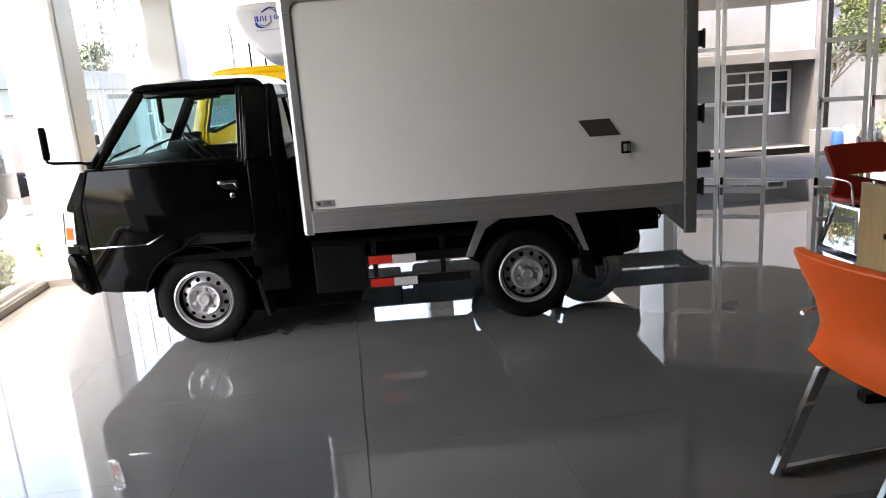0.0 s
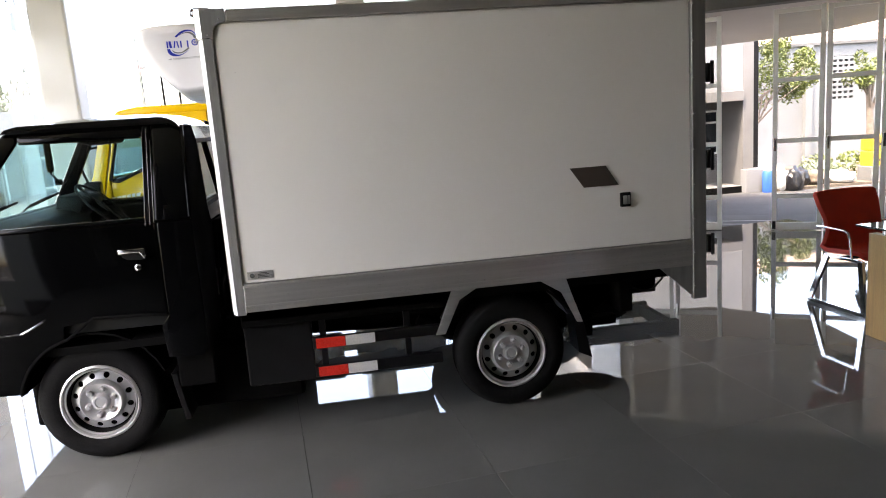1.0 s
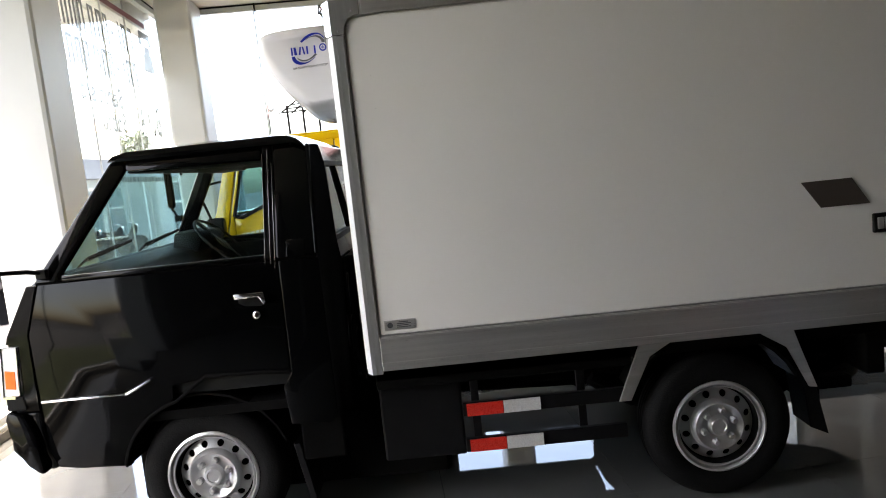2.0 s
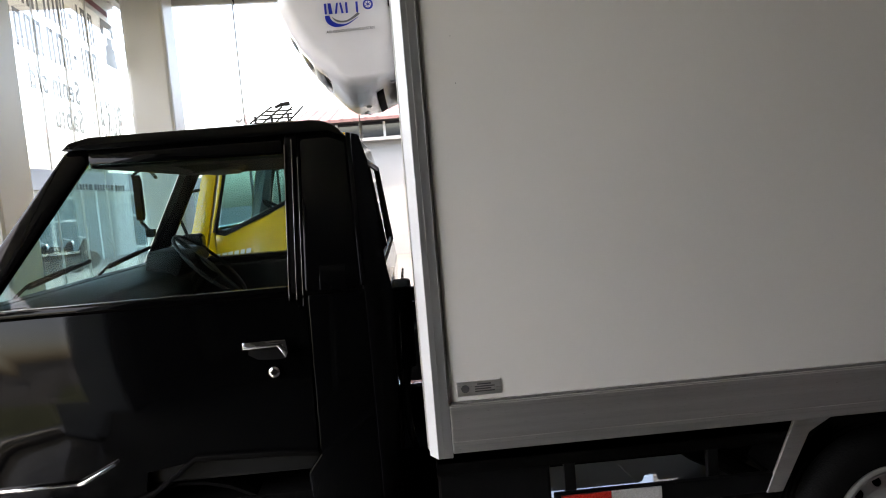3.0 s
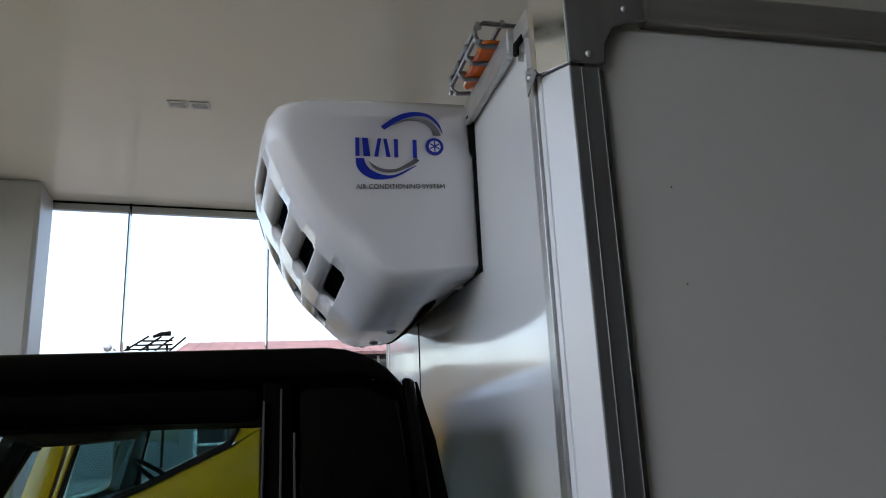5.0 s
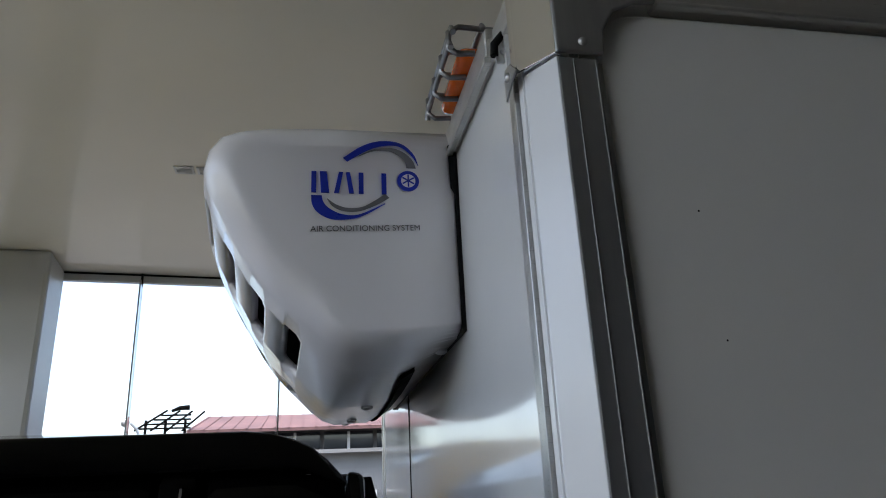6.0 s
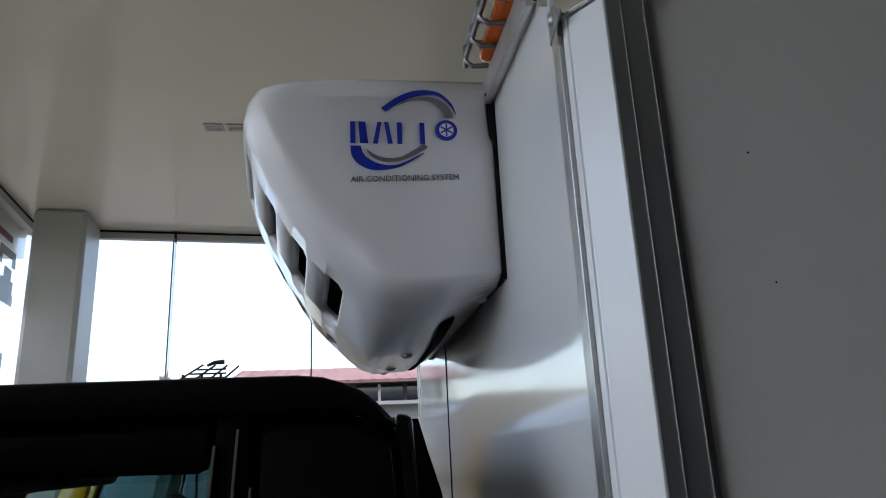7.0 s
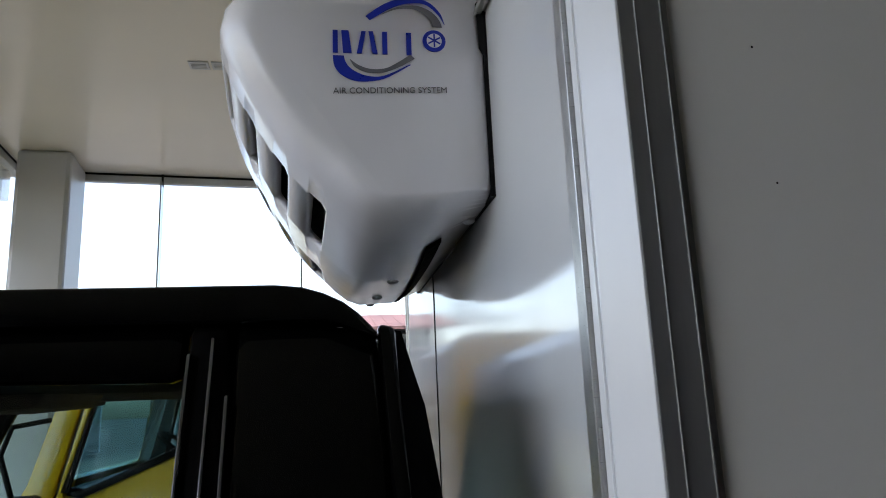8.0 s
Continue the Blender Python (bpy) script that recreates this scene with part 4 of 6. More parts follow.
for s, y in ((1, BY0), (-1, BY1)):
    d = lambda a, b: (min(y + s * a, y + s * b), max(y + s * a, y + s * b))
    lr = part("lower_rail", box(-0.648, 1.79, *d(0.0, 0.022), BZ0, 0.880, 0.003), M_ALU, cargo, "brushed aluminium rubbing rail")
    for z in (0.757, 0.862):
        part("rail_bead", box(-0.648, 1.79, *d(-0.004, 0.001), z, z + 0.014, 0.002), M_ALU, lr)
    part("top_rail", joined(box(-0.573, 1.79, *d(0.0, 0.022), 2.166, BZ1, 0.006), box(-0.573, 1.79, *d(-0.004, 0.01), 2.166, 2.172, 0.002)), M_ALU, cargo, "aluminium top rail")
    part("corner_post", box(-0.6925, -0.6485, *d(0.0, 0.025), BZ0 - 0.012, 2.093, 0.002), M_ALUD, cargo, "grooved aluminium corner post")
    for x in (-0.6765, -0.6525):
        part("post_bead", box(x, x + 0.0018, *d(-0.0014, 0.0), BZ0 - 0.012, 2.091, 0.001), M_ALUD, cargo)
    cap = part("corner_cap", prism([(-0.695, 2.095), (-0.643, 2.095), (-0.640, 2.125), (-0.626, 2.150), (-0.602, 2.162), (-0.575, 2.166), (-0.575, BZ1 + 0.004), (-0.695, BZ1 + 0.004)], *d(-0.006, 0.0), "xz", 0.003), M_ALUD, cargo, "riveted metal corner cap")
    for x, z in ((-0.666, 2.108), (-0.607, 2.180)):
        part("rivet", moved(lathe([(0.005, 0.0), (0.0038, -0.003), (0.0, -0.004)], 12), Matrix.Translation((x, y - s * 0.006, z)) @ Matrix.Rotation(0 if s > 0 else math.pi, 4, "Z")), M_STEEL, cap, smooth=60)
    part("rear_post", box(1.79, BX1, *d(-0.006, 0.03), 0.54, BZ1 + 0.012, 0.005), M_ALUD, cargo, "dull metal rear door post")
    part("rear_gusset", prism([(1.60, BZ0 - 0.002), (1.79, BZ0 - 0.002), (1.79, 0.555)], *d(0.004, 0.016), "xz"), M_ALUD, cargo)
    part("panel_seal", joined(box(-0.6485, -0.643, *d(0.004, 0.018), 0.89, 2.09), box(1.785, 1.79, *d(0.004, 0.018), 0.89, 2.15), box(-0.643, 1.785, *d(0.006, 0.018), 0.880, 0.886)), M_ALUD, cargo)
    for k, z in enumerate((0.80, 1.27, 1.73)):
        h = part("hinge", box(1.872, 1.912, *d(-0.012, 0.03), z, z + 0.10, 0.006), M_BLACKM, cargo, "black door hinge")
        part("hinge_pin", tube([(1.90, y - s * 0.016, z - 0.01), (1.90, y - s * 0.016, z + 0.11)], 0.010, 8), M_BLACKM, h)
    for k in range(9):
        part("rivet", moved(lathe([(0.006, 0.0), (0.004, -0.003), (0.0, -0.004)], 10), Matrix.Translation((1.80, y - s * 0.006, 0.62 + k * 0.19)) @ Matrix.Rotation(0 if s > 0 else math.pi, 4, "Z")), M_STEEL, cargo, smooth=60)
# front sheet, its edge beads, roof
part("front_sheet", box(BX0 + 0.006, BX0 + 0.02, BY0 + 0.0925, 5.490, BZ0, 2.19), M_SHEET, cargo, "glossy pale metal front sheet")
part("front_sheet", box(BX0 + 0.006, BX0 + 0.02, 5.496, BY1 - 0.0925, BZ0, 2.19), M_SHEET, cargo, "glossy pale metal front sheet")
part("sheet_seam", box(BX0 + 0.0045, BX0 + 0.012, 5.490, 5.496, BZ0, 2.19), M_BLACKM, cargo)
for s, y in ((1, BY0), (-1, BY1)):
    ch = [(-0.6935, y), (-0.716, y + s * 0.038), (-0.716, y + s * 0.042), (-0.69, y + s * 0.05), (-0.66, y + s * 0.03), (-0.66, y + s * 0.004)]
    part("front_edge", prism(ch, BZ0 - 0.012, 2.093, "xy", 0.001), M_PANELF, cargo, "white chamfered corner strip")
    for u, w, x in ((0.043, 0.057, -0.7175), (0.0595, 0.066, -0.7215), (0.068, 0.091, -0.7185)):
        a, b = sorted((y + s * u, y + s * w))
        part("front_bead", box(x, -0.700, a, b, BZ0, 2.12, 0.0015), M_PANELF if u < 0.05 else M_ALU, cargo)
    cf = [(-0.695, y - s * 0.003), (BX0 - 0.002, y + s * 0.038), (BX0 - 0.002, y + s * 0.056), (-0.69, y + s * 0.05), (-0.66, y + s * 0.02)]
    part("cap_front", prism(cf, 2.095, BZ1 + 0.004, "xy", 0.001), M_CHROME, cargo, "polished corner cap face")
part("front_top_rail", joined(box(BX0 - 0.006, BX0 + 0.05, BY0 + 0.132, BY1 - 0.132, 2.178, BZ1, 0.004), box(BX0 - 0.010, BX0 + 0.0, BY0 + 0.132, BY1 - 0.132, 2.172, 2.182, 0.002), box(BX0 + 0.004, BX0 + 0.05, BY0 + 0.06, BY1 - 0.06, 2.186, BZ1 - 0.002, 0.002)), M_ALU, cargo)
part("roof_sheet", box(BX0 + 0.04, BX1 - 0.02, BY0 + 0.03, BY1 - 0.03, BZ1 - 0.02, BZ1 - 0.004, 0.003), M_PANEL, cargo)
part("rear_door", joined(box(BX1 - 0.028, BX1 + 0.012, BY0 + 0.04, MID - 0.004, 0.80, 2.18, 0.006), box(BX1 - 0.028, BX1 + 0.012, MID + 0.004, BY1 - 0.04, 0.80, 2.18, 0.006)), M_PANEL, cargo)
part("rear_sill", box(1.79, BX1, BY0 + 0.03, BY1 - 0.03, 0.66, 0.80, 0.006), M_ALUD, cargo)
part("locking_bar", joined(*[tube([(BX1 + 0.03, y, 0.72), (BX1 + 0.03, y, 2.2)], 0.013, 10) for y in (MID - 0.35, MID + 0.35)]), M_STEEL, cargo)
# plates on the side
y = BY0 + 0.010
part("slanted_plate", prism([(1.10, 1.330), (1.30, 1.330), (1.37, 1.222), (1.175, 1.222)], y - 0.006, y + 0.002, "xz", 0.001), material("brown_mark", (0.075, 0.06, 0.05), 0.4, vary=0.05), cargo, "dark brown parallelogram mark")
sw = part("side_switch", box(1.375, 1.435, y - 0.016, y + 0.002, 1.10, 1.178, 0.006), M_BLACKM, cargo, "small dark latch plate with a chrome catch")
part("catch", joined(box(1.388, 1.412, y - 0.022, y - 0.015, 1.115, 1.162, 0.003), box(1.416, 1.428, y - 0.02, y - 0.015, 1.115, 1.162, 0.002)), M_STEEL, sw)
st = part("maker_plate", box(-0.622, -0.492, y - 0.003, y + 0.001, 0.902, 0.944, 0.001), M_ALU, cargo, "small printed metal maker's plate")
part("print_bar", joined(*[box(-0.570 + (0.008 if k == 3 else 0), -0.512 - 0.01 * (k % 2), y - 0.0042, y - 0.0028, 0.912 + 0.007 * k, 0.9155 + 0.007 * k) for k in range(4)], moved(lathe([(0.012, 0.0), (0.0, -0.0012)], 14), Matrix.Translation((-0.598, y - 0.003, 0.923)))), M_INK, st)
for x, z, r in ((1.02, 2.02, 0.0012), (-0.56, 1.93, 0.0012), (-0.555, 1.80, 0.0011)):
    part("speck", moved(lathe([(r, 0.0), (0.0, -0.001)], 8), Matrix.Translation((x, y, z))), M_BLACKM, cargo)

# refrigeration unit on the front of the cargo box
unit = new("refrigeration_unit")
unit.parent = truck
unit["label"] = "white moulded nose-mounted cooling unit with dark slots"
AY0, AY1 = 4.88, 5.74
SIDE = [(BX0 + 0.001, 2.230), (-0.91, 2.229), (-1.00, 2.224), (-1.042, 2.217), (-1.068, 2.205), (-1.083, 2.184), (-1.088, 2.155), (-1.084, 2.135), (-1.073, 2.105), (-1.053, 2.063),
        (-1.036, 2.033), (-1.013, 2.000), (-0.990, 1.973), (-0.962, 1.948), (-0.937, 1.928), (-0.915, 1.910), (-0.893, 1.896), (-0.868, 1.888), (-0.80, 1.891), (BX0 + 0.001, 1.898)]
SAG = 0.056


def sagged(x, z, y):
    """How far the lower half of the shell hangs down towards its middle."""
    u = (y - (AY0 + AY1) / 2) / ((AY1 - AY0) / 2)
    return SAG * (1 - abs(u) ** 2.5) * max(0.0, min(1.0, (2.03 - z) / 0.14)) * max(0.0, min(1.0, (BX0 - x) / 0.078))


def inset(poly, d, reach=0.05):
    """The outline drawn in by d, along normals smoothed over a short reach."""
    arc = [0.0]
    for (x0, z0), (x1, z1) in zip(poly, poly[1:]):
        arc.append(arc[-1] + math.hypot(x1 - x0, z1 - z0))
    def at(s):
        return float(np.interp(s, arc, [p[0] for p in poly])), float(np.interp(s, arc, [p[1] for p in poly]))
    out = []
    n = len(poly)
    for i, (x, z) in enumerate(poly):
        if i in (0, n - 1):
            out.append((x, z + (-d if i == 0 else d)))
            continue
        a, b = at(max(0.0, arc[i] - reach)), at(min(arc[-1], arc[i] + reach))
        tx, tz = b[0] - a[0], b[1] - a[1]
        q = math.hypot(tx, tz)
        out.append((x - d * tz / q, z + d * tx / q))
    return out


SLOT_Z = ((2.137, 2.107), (2.064, 2.034), (2.001, 1.974), (1.951, 1.929))
SLOT_Y = ((4.978, 5.195), (5.345, 5.545))


def with_stations(poly, spans, round_by):
    """The outline with points added at the slots' edges; which points bound which slot."""
    marks = []
    for hi, lo in spans:
        marks += [hi, hi - round_by, lo + round_by, lo]
    out, kind = [], []
    for i, (x, z) in enumerate(poly):
        out.append((x, z))
        kind.append(None)
        if 5 <= i < 17:
            x2, z2 = poly[i + 1]
            for q in sorted((q for q in marks if z2 < q <= z), reverse=True):
                f = (z - q) / (z - z2)
                out.append((x + f * (x2 - x), q))
                kind.append(marks.index(q))
    return out, kind


def unit_shell():
    bm = bmesh.new()
    r = 0.045
    line, kind = with_stations(SIDE, SLOT_Z, 0.006)
    stations = [(AY0 + r * (1 - math.cos(k / 5 * math.pi / 2)), r * (1 - math.sin(k / 5 * math.pi / 2)), None) for k in range(6)]
    stations += [(AY1 - (q - AY0), d, None) for q, d, _ in stations]
    for a, b in SLOT_Y:
        for n, y in enumerate((a, a + 0.014, b - 0.014, b)):
            off = min(y - AY0, AY1 - y)
            d = r - math.sqrt(max(0.0, r * r - max(0.0, r - off) ** 2))
            stations.append((y, d, n))
    stations.sort(key=lambda s: s[0])
    keep = [s for s in stations if s[2] is not None or not any(a - 1e-6 < s[0] < a + 0.014 or b - 0.014 < s[0] < b + 1e-6 for a, b in SLOT_Y)]
    stations = [s for k, s in enumerate(keep) if k == 0 or s[0] - keep[k - 1][0] > 1e-4]
    rows = []
    for y, d, _ in stations:
        u = (y - (AY0 + AY1) / 2) / ((AY1 - AY0) / 2)
        row = []
        for (x, z), (x0, z0) in zip(inset(line, d), line):
            f = max(0.3, min(1.0, (z0 - 1.886) / 0.06))      # the lower edge is the sharper one
            x, z = x0 + f * (x - x0), z0 + f * (z - z0)
            w = max(0.0, min(1.0, (BX0 - x) / 0.36))
            row.append(bm.verts.new((x - 0.034 * (1 - u * u) * w, y, z - sagged(x, z, y) + (1 - u * u) * (0.010 if z > 2.19 else 0.0))))
        rows.append(row)
    inside = [any(a - 1e-6 <= y < b - 1e-6 for a, b in SLOT_Y) for y, _, _ in stations]
    depth = [any(lo + 1e-6 < z <= hi + 1e-6 for hi, lo in SLOT_Z) for _, z in line]
    front = [i for i, (x, z) in enumerate(line) if x < -0.9]
    for i, (a, b) in enumerate(zip(rows, rows[1:])):
        n = stations[i][2]
        for j in range(len(line) - 1):
            quad = (a[j], a[j + 1], b[j + 1], b[j])
            if not (inside[i] and depth[j] and j in front):
                bm.faces.new(quad)
                continue
            top = kind[j] is not None and kind[j] % 4 == 0
            low = kind[j + 1] is not None and kind[j + 1] % 4 == 3
            if n == 0 and top:
                bm.faces.new((a[j], a[j + 1], b[j]))
            elif n == 0 and low:
                bm.faces.new((a[j], a[j + 1], b[j + 1]))
            elif n == 2 and top:
                bm.faces.new((a[j], b[j + 1], b[j]))
            elif n == 2 and low:
                bm.faces.new((a[j + 1], b[j + 1], b[j]))
    bm.faces.new(rows[0][::-1])
    bm.faces.new(rows[-1])
    bm.normal_update()
    top_face = max(bm.faces, key=lambda f: f.calc_center_median().z)
    if top_face.normal.z < 0:
        bmesh.ops.reverse_faces(bm, faces=bm.faces)
    return bm


shell = part("shell", unit_shell(), M_FRP, unit, "smooth white moulded shell with rounded edges", 38)
sol = shell.modifiers.new("thickness", "SOLIDIFY")
sol.thickness, sol.offset = 0.016, -1
core = [(BX0 - 0.01, 2.17), (-0.99, 2.165), (-1.050, 2.14), (-1.025, 2.06), (-0.980, 1.998), (-0.915, 1.945), (BX0 - 0.01, 1.930)]
bm = bmesh.new()
ring = []
for k in range(13):
    y = AY0 + 0.042 + k / 12 * (AY1 - AY0 - 0.084)
    u = (y - (AY0 + AY1) / 2) / ((AY1 - AY0) / 2)
    ring.append([bm.verts.new((x - (0.026 * (1 - u * u) if x < -0.9 else 0.0), y, z - sagged(x, z, y))) for x, z in core])
for a, b in zip(ring, ring[1:]):
    for q in range(len(core)):
        bm.faces.new((a[q], a[(q + 1) % len(core)], b[(q + 1) % len(core)], b[q]))
bm.faces.new(ring[0])
bm.faces.new(ring[-1][::-1])
bmesh.ops.recalc_face_normals(bm, faces=bm.faces)
part("dark_core", bm, M_CHASSIS, unit)
part("gasket", box(BX0 - 0.001, BX0 + 0.0058, AY0 - 0.002, AY1 + 0.002, 1.898, 2.226), M_BLACKM, unit)


def belly(x, y):
    """The height of the shell's bowed underside."""
    z = 1.891 + 0.007 * (x + 0.80) / (BX0 + 0.80) if x > -0.80 else 1.8895
    return z - sagged(x, z, y)


bm = bmesh.new()
ring = []
for k in range(13):
    y = 5.03 + k / 12 * 0.68
    ring.append([bm.verts.new((x, y, belly(x, y) - dz)) for x, dz in ((-0.794, 0.0025), (-0.770, 0.0025), (-0.770, -0.004), (-0.794, -0.004))])
for a, b in zip(ring, ring[1:]):
    for q in range(4):
        bm.faces.new((a[q], a[(q + 1) % 4], b[(q + 1) % 4], b[q]))
bm.faces.new(ring[0])
bm.faces.new(ring[-1][::-1])
bmesh.ops.recalc_face_normals(bm, faces=bm.faces)
part("bottom_slot", bm, M_CHASSIS, unit)
part("side_slot", prism([(-0.730, 2.19), (BX0 + 0.004, 2.20), (BX0 + 0.004, 2.10), (-0.728, 2.12)], AY0 - 0.004, AY0 + 0.03, "xz"), M_BLACKM, unit)
for x, y in ((-0.833, 5.19), (-0.850, 5.36), (-0.735, 4.985), (-0.85, 5.60)):
    part("screw", moved(lathe([(0.010, 0.0), (0.010, -0.004), (0.006, -0.007), (0.0, -0.007)], 12, "z"), Matrix.Translation((x, y, belly(x, y) + 0.001))), M_STEEL, unit, smooth=40)


def flat_shape(name, poly, y, mat, parent, lift=0.0022):
    return part(name, prism(poly, y - lift, y + 0.0005, "xz"), mat, parent)


logo = new("logo")
logo.parent = unit
logo["label"] = "blue and grey sticker of bars, arcs and a ring"
LY = AY0


def swoosh(name, outer, inner, mat, n=5):
    """A swept band between two smooth lines through a few points each."""
    def smooth(points):
        out = []
        q = [points[0]] + list(points) + [points[-1]]
        for k in range(1, len(q) - 2):
            for s in range(n):
                t = s / n
                out.append(tuple(0.5 * (2 * b + (c - a) * t + (2 * a - 5 * b + 4 * c - d) * t * t + (3 * b - a - 3 * c + d) * t ** 3) for a, b, c, d in zip(q[k - 1], q[k], q[k + 1], q[k + 2])))
        return out + [tuple(points[-1])]
    a, b = smooth(outer), smooth(inner)
    bm = bmesh.new()
    lift = LY - 0.0022
    va, vb = [bm.verts.new((x, lift, z)) for x, z in a], [bm.verts.new((x, lift, z)) for x, z in b]
    for k in range(len(a) - 1):
        bm.faces.new((va[k], va[k + 1], vb[k + 1], vb[k]))
    bmesh.ops.recalc_face_normals(bm, faces=bm.faces)
    bmesh.ops.solidify(bm, geom=bm.faces, thickness=0.0006)
    return part(name, bm, mat, logo)


swoosh("blue_arc", ((-0.890, 2.162), (-0.862, 2.183), (-0.833, 2.193), (-0.803, 2.190), (-0.784, 2.173), (-0.777, 2.154)), ((-0.884, 2.156), (-0.857, 2.174), (-0.833, 2.184), (-0.806, 2.185), (-0.787, 2.170), (-0.7775, 2.153)), M_BLUE)
swoosh("grey_arc", ((-0.867, 2.1665), (-0.845, 2.178), (-0.818, 2.182), (-0.797, 2.174), (-0.785, 2.161), (-0.781, 2.149)), ((-0.867, 2.1655), (-0.845, 2.175), (-0.821, 2.176), (-0.805, 2.168), (-0.797, 2.158), (-0.795, 2.149)), M_GREYP)
swoosh("blue_arc", ((-0.936, 2.100), (-0.934, 2.084), (-0.923, 2.070), (-0.901, 2.062), (-0.866, 2.067), (-0.828, 2.089)), ((-0.921, 2.100), (-0.918, 2.089), (-0.909, 2.079), (-0.891, 2.071), (-0.866, 2.0715), (-0.829, 2.090)), M_BLUE)
swoosh("grey_arc", ((-0.913, 2.0945), (-0.905, 2.083), (-0.889, 2.076), (-0.866, 2.0765), (-0.841, 2.087), (-0.822, 2.099)), ((-0.9125, 2.095), (-0.900, 2.086), (-0.883, 2.081), (-0.863, 2.083), (-0.845, 2.093), (-0.828, 2.105)), M_GREYP)
z0, z1 = 2.105, 2.139
for x0, x1, x2, x3 in ((-0.936, -0.929, -0.929, -0.936), (-0.922, -0.910, -0.914, -0.924), (-0.903, -0.896, -0.890, -0.896), (-0.881, -0.874, -0.880, -0.886), (-0.867, -0.860, -0.860, -0.867), (-0.833, -0.826, -0.826, -0.833)):
    flat_shape("blue_bar", [(x0, z0), (x1, z0), (x2, z1), (x3, z1)], LY, M_BLUE, logo)
ringo = [(0.0165 * math.cos(t), 0.0165 * math.sin(t)) for t in (2 * math.pi * k / 28 for k in range(28))]
flat_shape("blue_disc", [(-0.793 + x, 2.128 + z) for x, z in ringo], LY, M_BLUE, logo)
flat_shape("pale_disc", [(-0.793 + x * 0.66, 2.128 + z * 0.66) for x, z in ringo], LY - 0.0006, M_FRP, logo)
for k in range(3):
    t = radians(30 + 60 * k)
    c, s = math.cos(t), math.sin(t)
    flat_shape("star_bar", [(-0.793 + p * 0.010 * c - q * 0.0011 * s, 2.128 + p * 0.010 * s + q * 0.0011 * c) for p, q in ((-1, -1), (1, -1), (1, 1), (-1, 1))], LY - 0.0012, M_BLUE, logo)


def lettering(name, text, size, m, mat, parent, width=None, bold=-0.004):
    """Text in the built-in font as a thin mesh."""
    cu = bpy.data.curves.new(name, "FONT")
    cu.body, cu.size, cu.extrude, cu.offset = text, size, 0.0004, bold * size
    ob = bpy.data.objects.new(name, cu)
    me = bpy.data.meshes.new_from_object(ob)
    bpy.data.objects.remove(ob)
    xs = [v.co.x for v in me.vertices]
    k = width / (max(xs) - min(xs)) if width else 1.0
    for v in me.vertices:
        v.co.x = (v.co.x - min(xs)) * k
    me.materials.clear()
    me.materials.append(mat)
    me.transform(m)
    out = new(name, me)
    out.parent = parent
    return out


lettering("caption", "AIR CONDITIONING SYSTEM", 0.0125, Matrix.Translation((-0.936, LY - 0.0024, 2.043)) @ Matrix.Rotation(radians(-2), 4, "Y") @ Matrix.Rotation(radians(90), 4, "X"), M_INK, logo, 0.158)

# amber marker lamp in a wire cage on the top rail
beacon = new("marker_lamp")
beacon.parent = truck
beacon["label"] = "amber marker lamp in a bent wire cage"
by0, by1, bx, bz = 4.678, 4.860, BX0 + 0.020, BZ1 - 0.001
part("base", box(bx - 0.012, bx + 0.04, by0 - 0.02, by1 + 0.01, bz - 0.002, bz + 0.005, 0.002), M_ALU, beacon)
part("lens", prism([(by0 + 0.022, bz + 0.004), (by1 - 0.006, bz + 0.004), (by1 - 0.010, bz + 0.024), (by1 - 0.022, bz + 0.030), (by0 + 0.040, bz + 0.030), (by0 + 0.028, bz + 0.024)], bx - 0.042, bx + 0.018, "yz", 0.010, 3), M_AMBER, beacon, "orange plastic lens", 40)
for k in range(4):
    y = by0 + 0.008 + k * (by1 - by0 - 0.016) / 3
    part("cage_hoop", tube([(bx + 0.034, y, bz), (bx + 0.034, y, bz + 0.028), (bx + 0.026, y, bz + 0.038), (bx - 0.046, y, bz + 0.040), (bx - 0.060, y, bz + 0.030), (bx - 0.060, y, bz + 0.006), (bx - 0.050, y, bz - 0.002), (bx - 0.026, y, bz + 0.0)], 0.0040, 8), M_GALV, beacon, smooth=60)
for x, z in ((bx + 0.030, bz + 0.036), (bx - 0.056, bz + 0.036), (bx - 0.060, bz + 0.012), (bx - 0.014, bz + 0.043)):
    part("cage_rod", tube([(x, by0 - 0.002, z - 0.012), (x, by0 + 0.005, z), (x, by1 - 0.005, z), (x, by1 + 0.002, z - 0.012)], 0.0042, 8), M_GALV, beacon, smooth=60)
ey, bz, bx = 4.600, bz - 0.042, bx - 0.004
part("end_bracket", prism([(bx - 0.020, bz - 0.030), (bx + 0.028, bz - 0.030), (bx + 0.032, bz - 0.008), (bx + 0.022, bz + 0.006), (bx + 0.006, bz + 0.010), (bx - 0.010, bz + 0.006), (bx - 0.020, bz - 0.008)], ey, ey + 0.004, "xz", 0.0012), M_ALU, beacon, "small arched metal end bracket")
part("bracket_rim", tube([(bx - 0.022, ey, bz - 0.022), (bx - 0.021, ey, bz - 0.006), (bx - 0.010, ey, bz + 0.009), (bx + 0.006, ey, bz + 0.013), (bx + 0.024, ey, bz + 0.008), (bx + 0.035, ey, bz - 0.006)], 0.005, 8), M_BLACKM, beacon, "black rubber rim", 60)
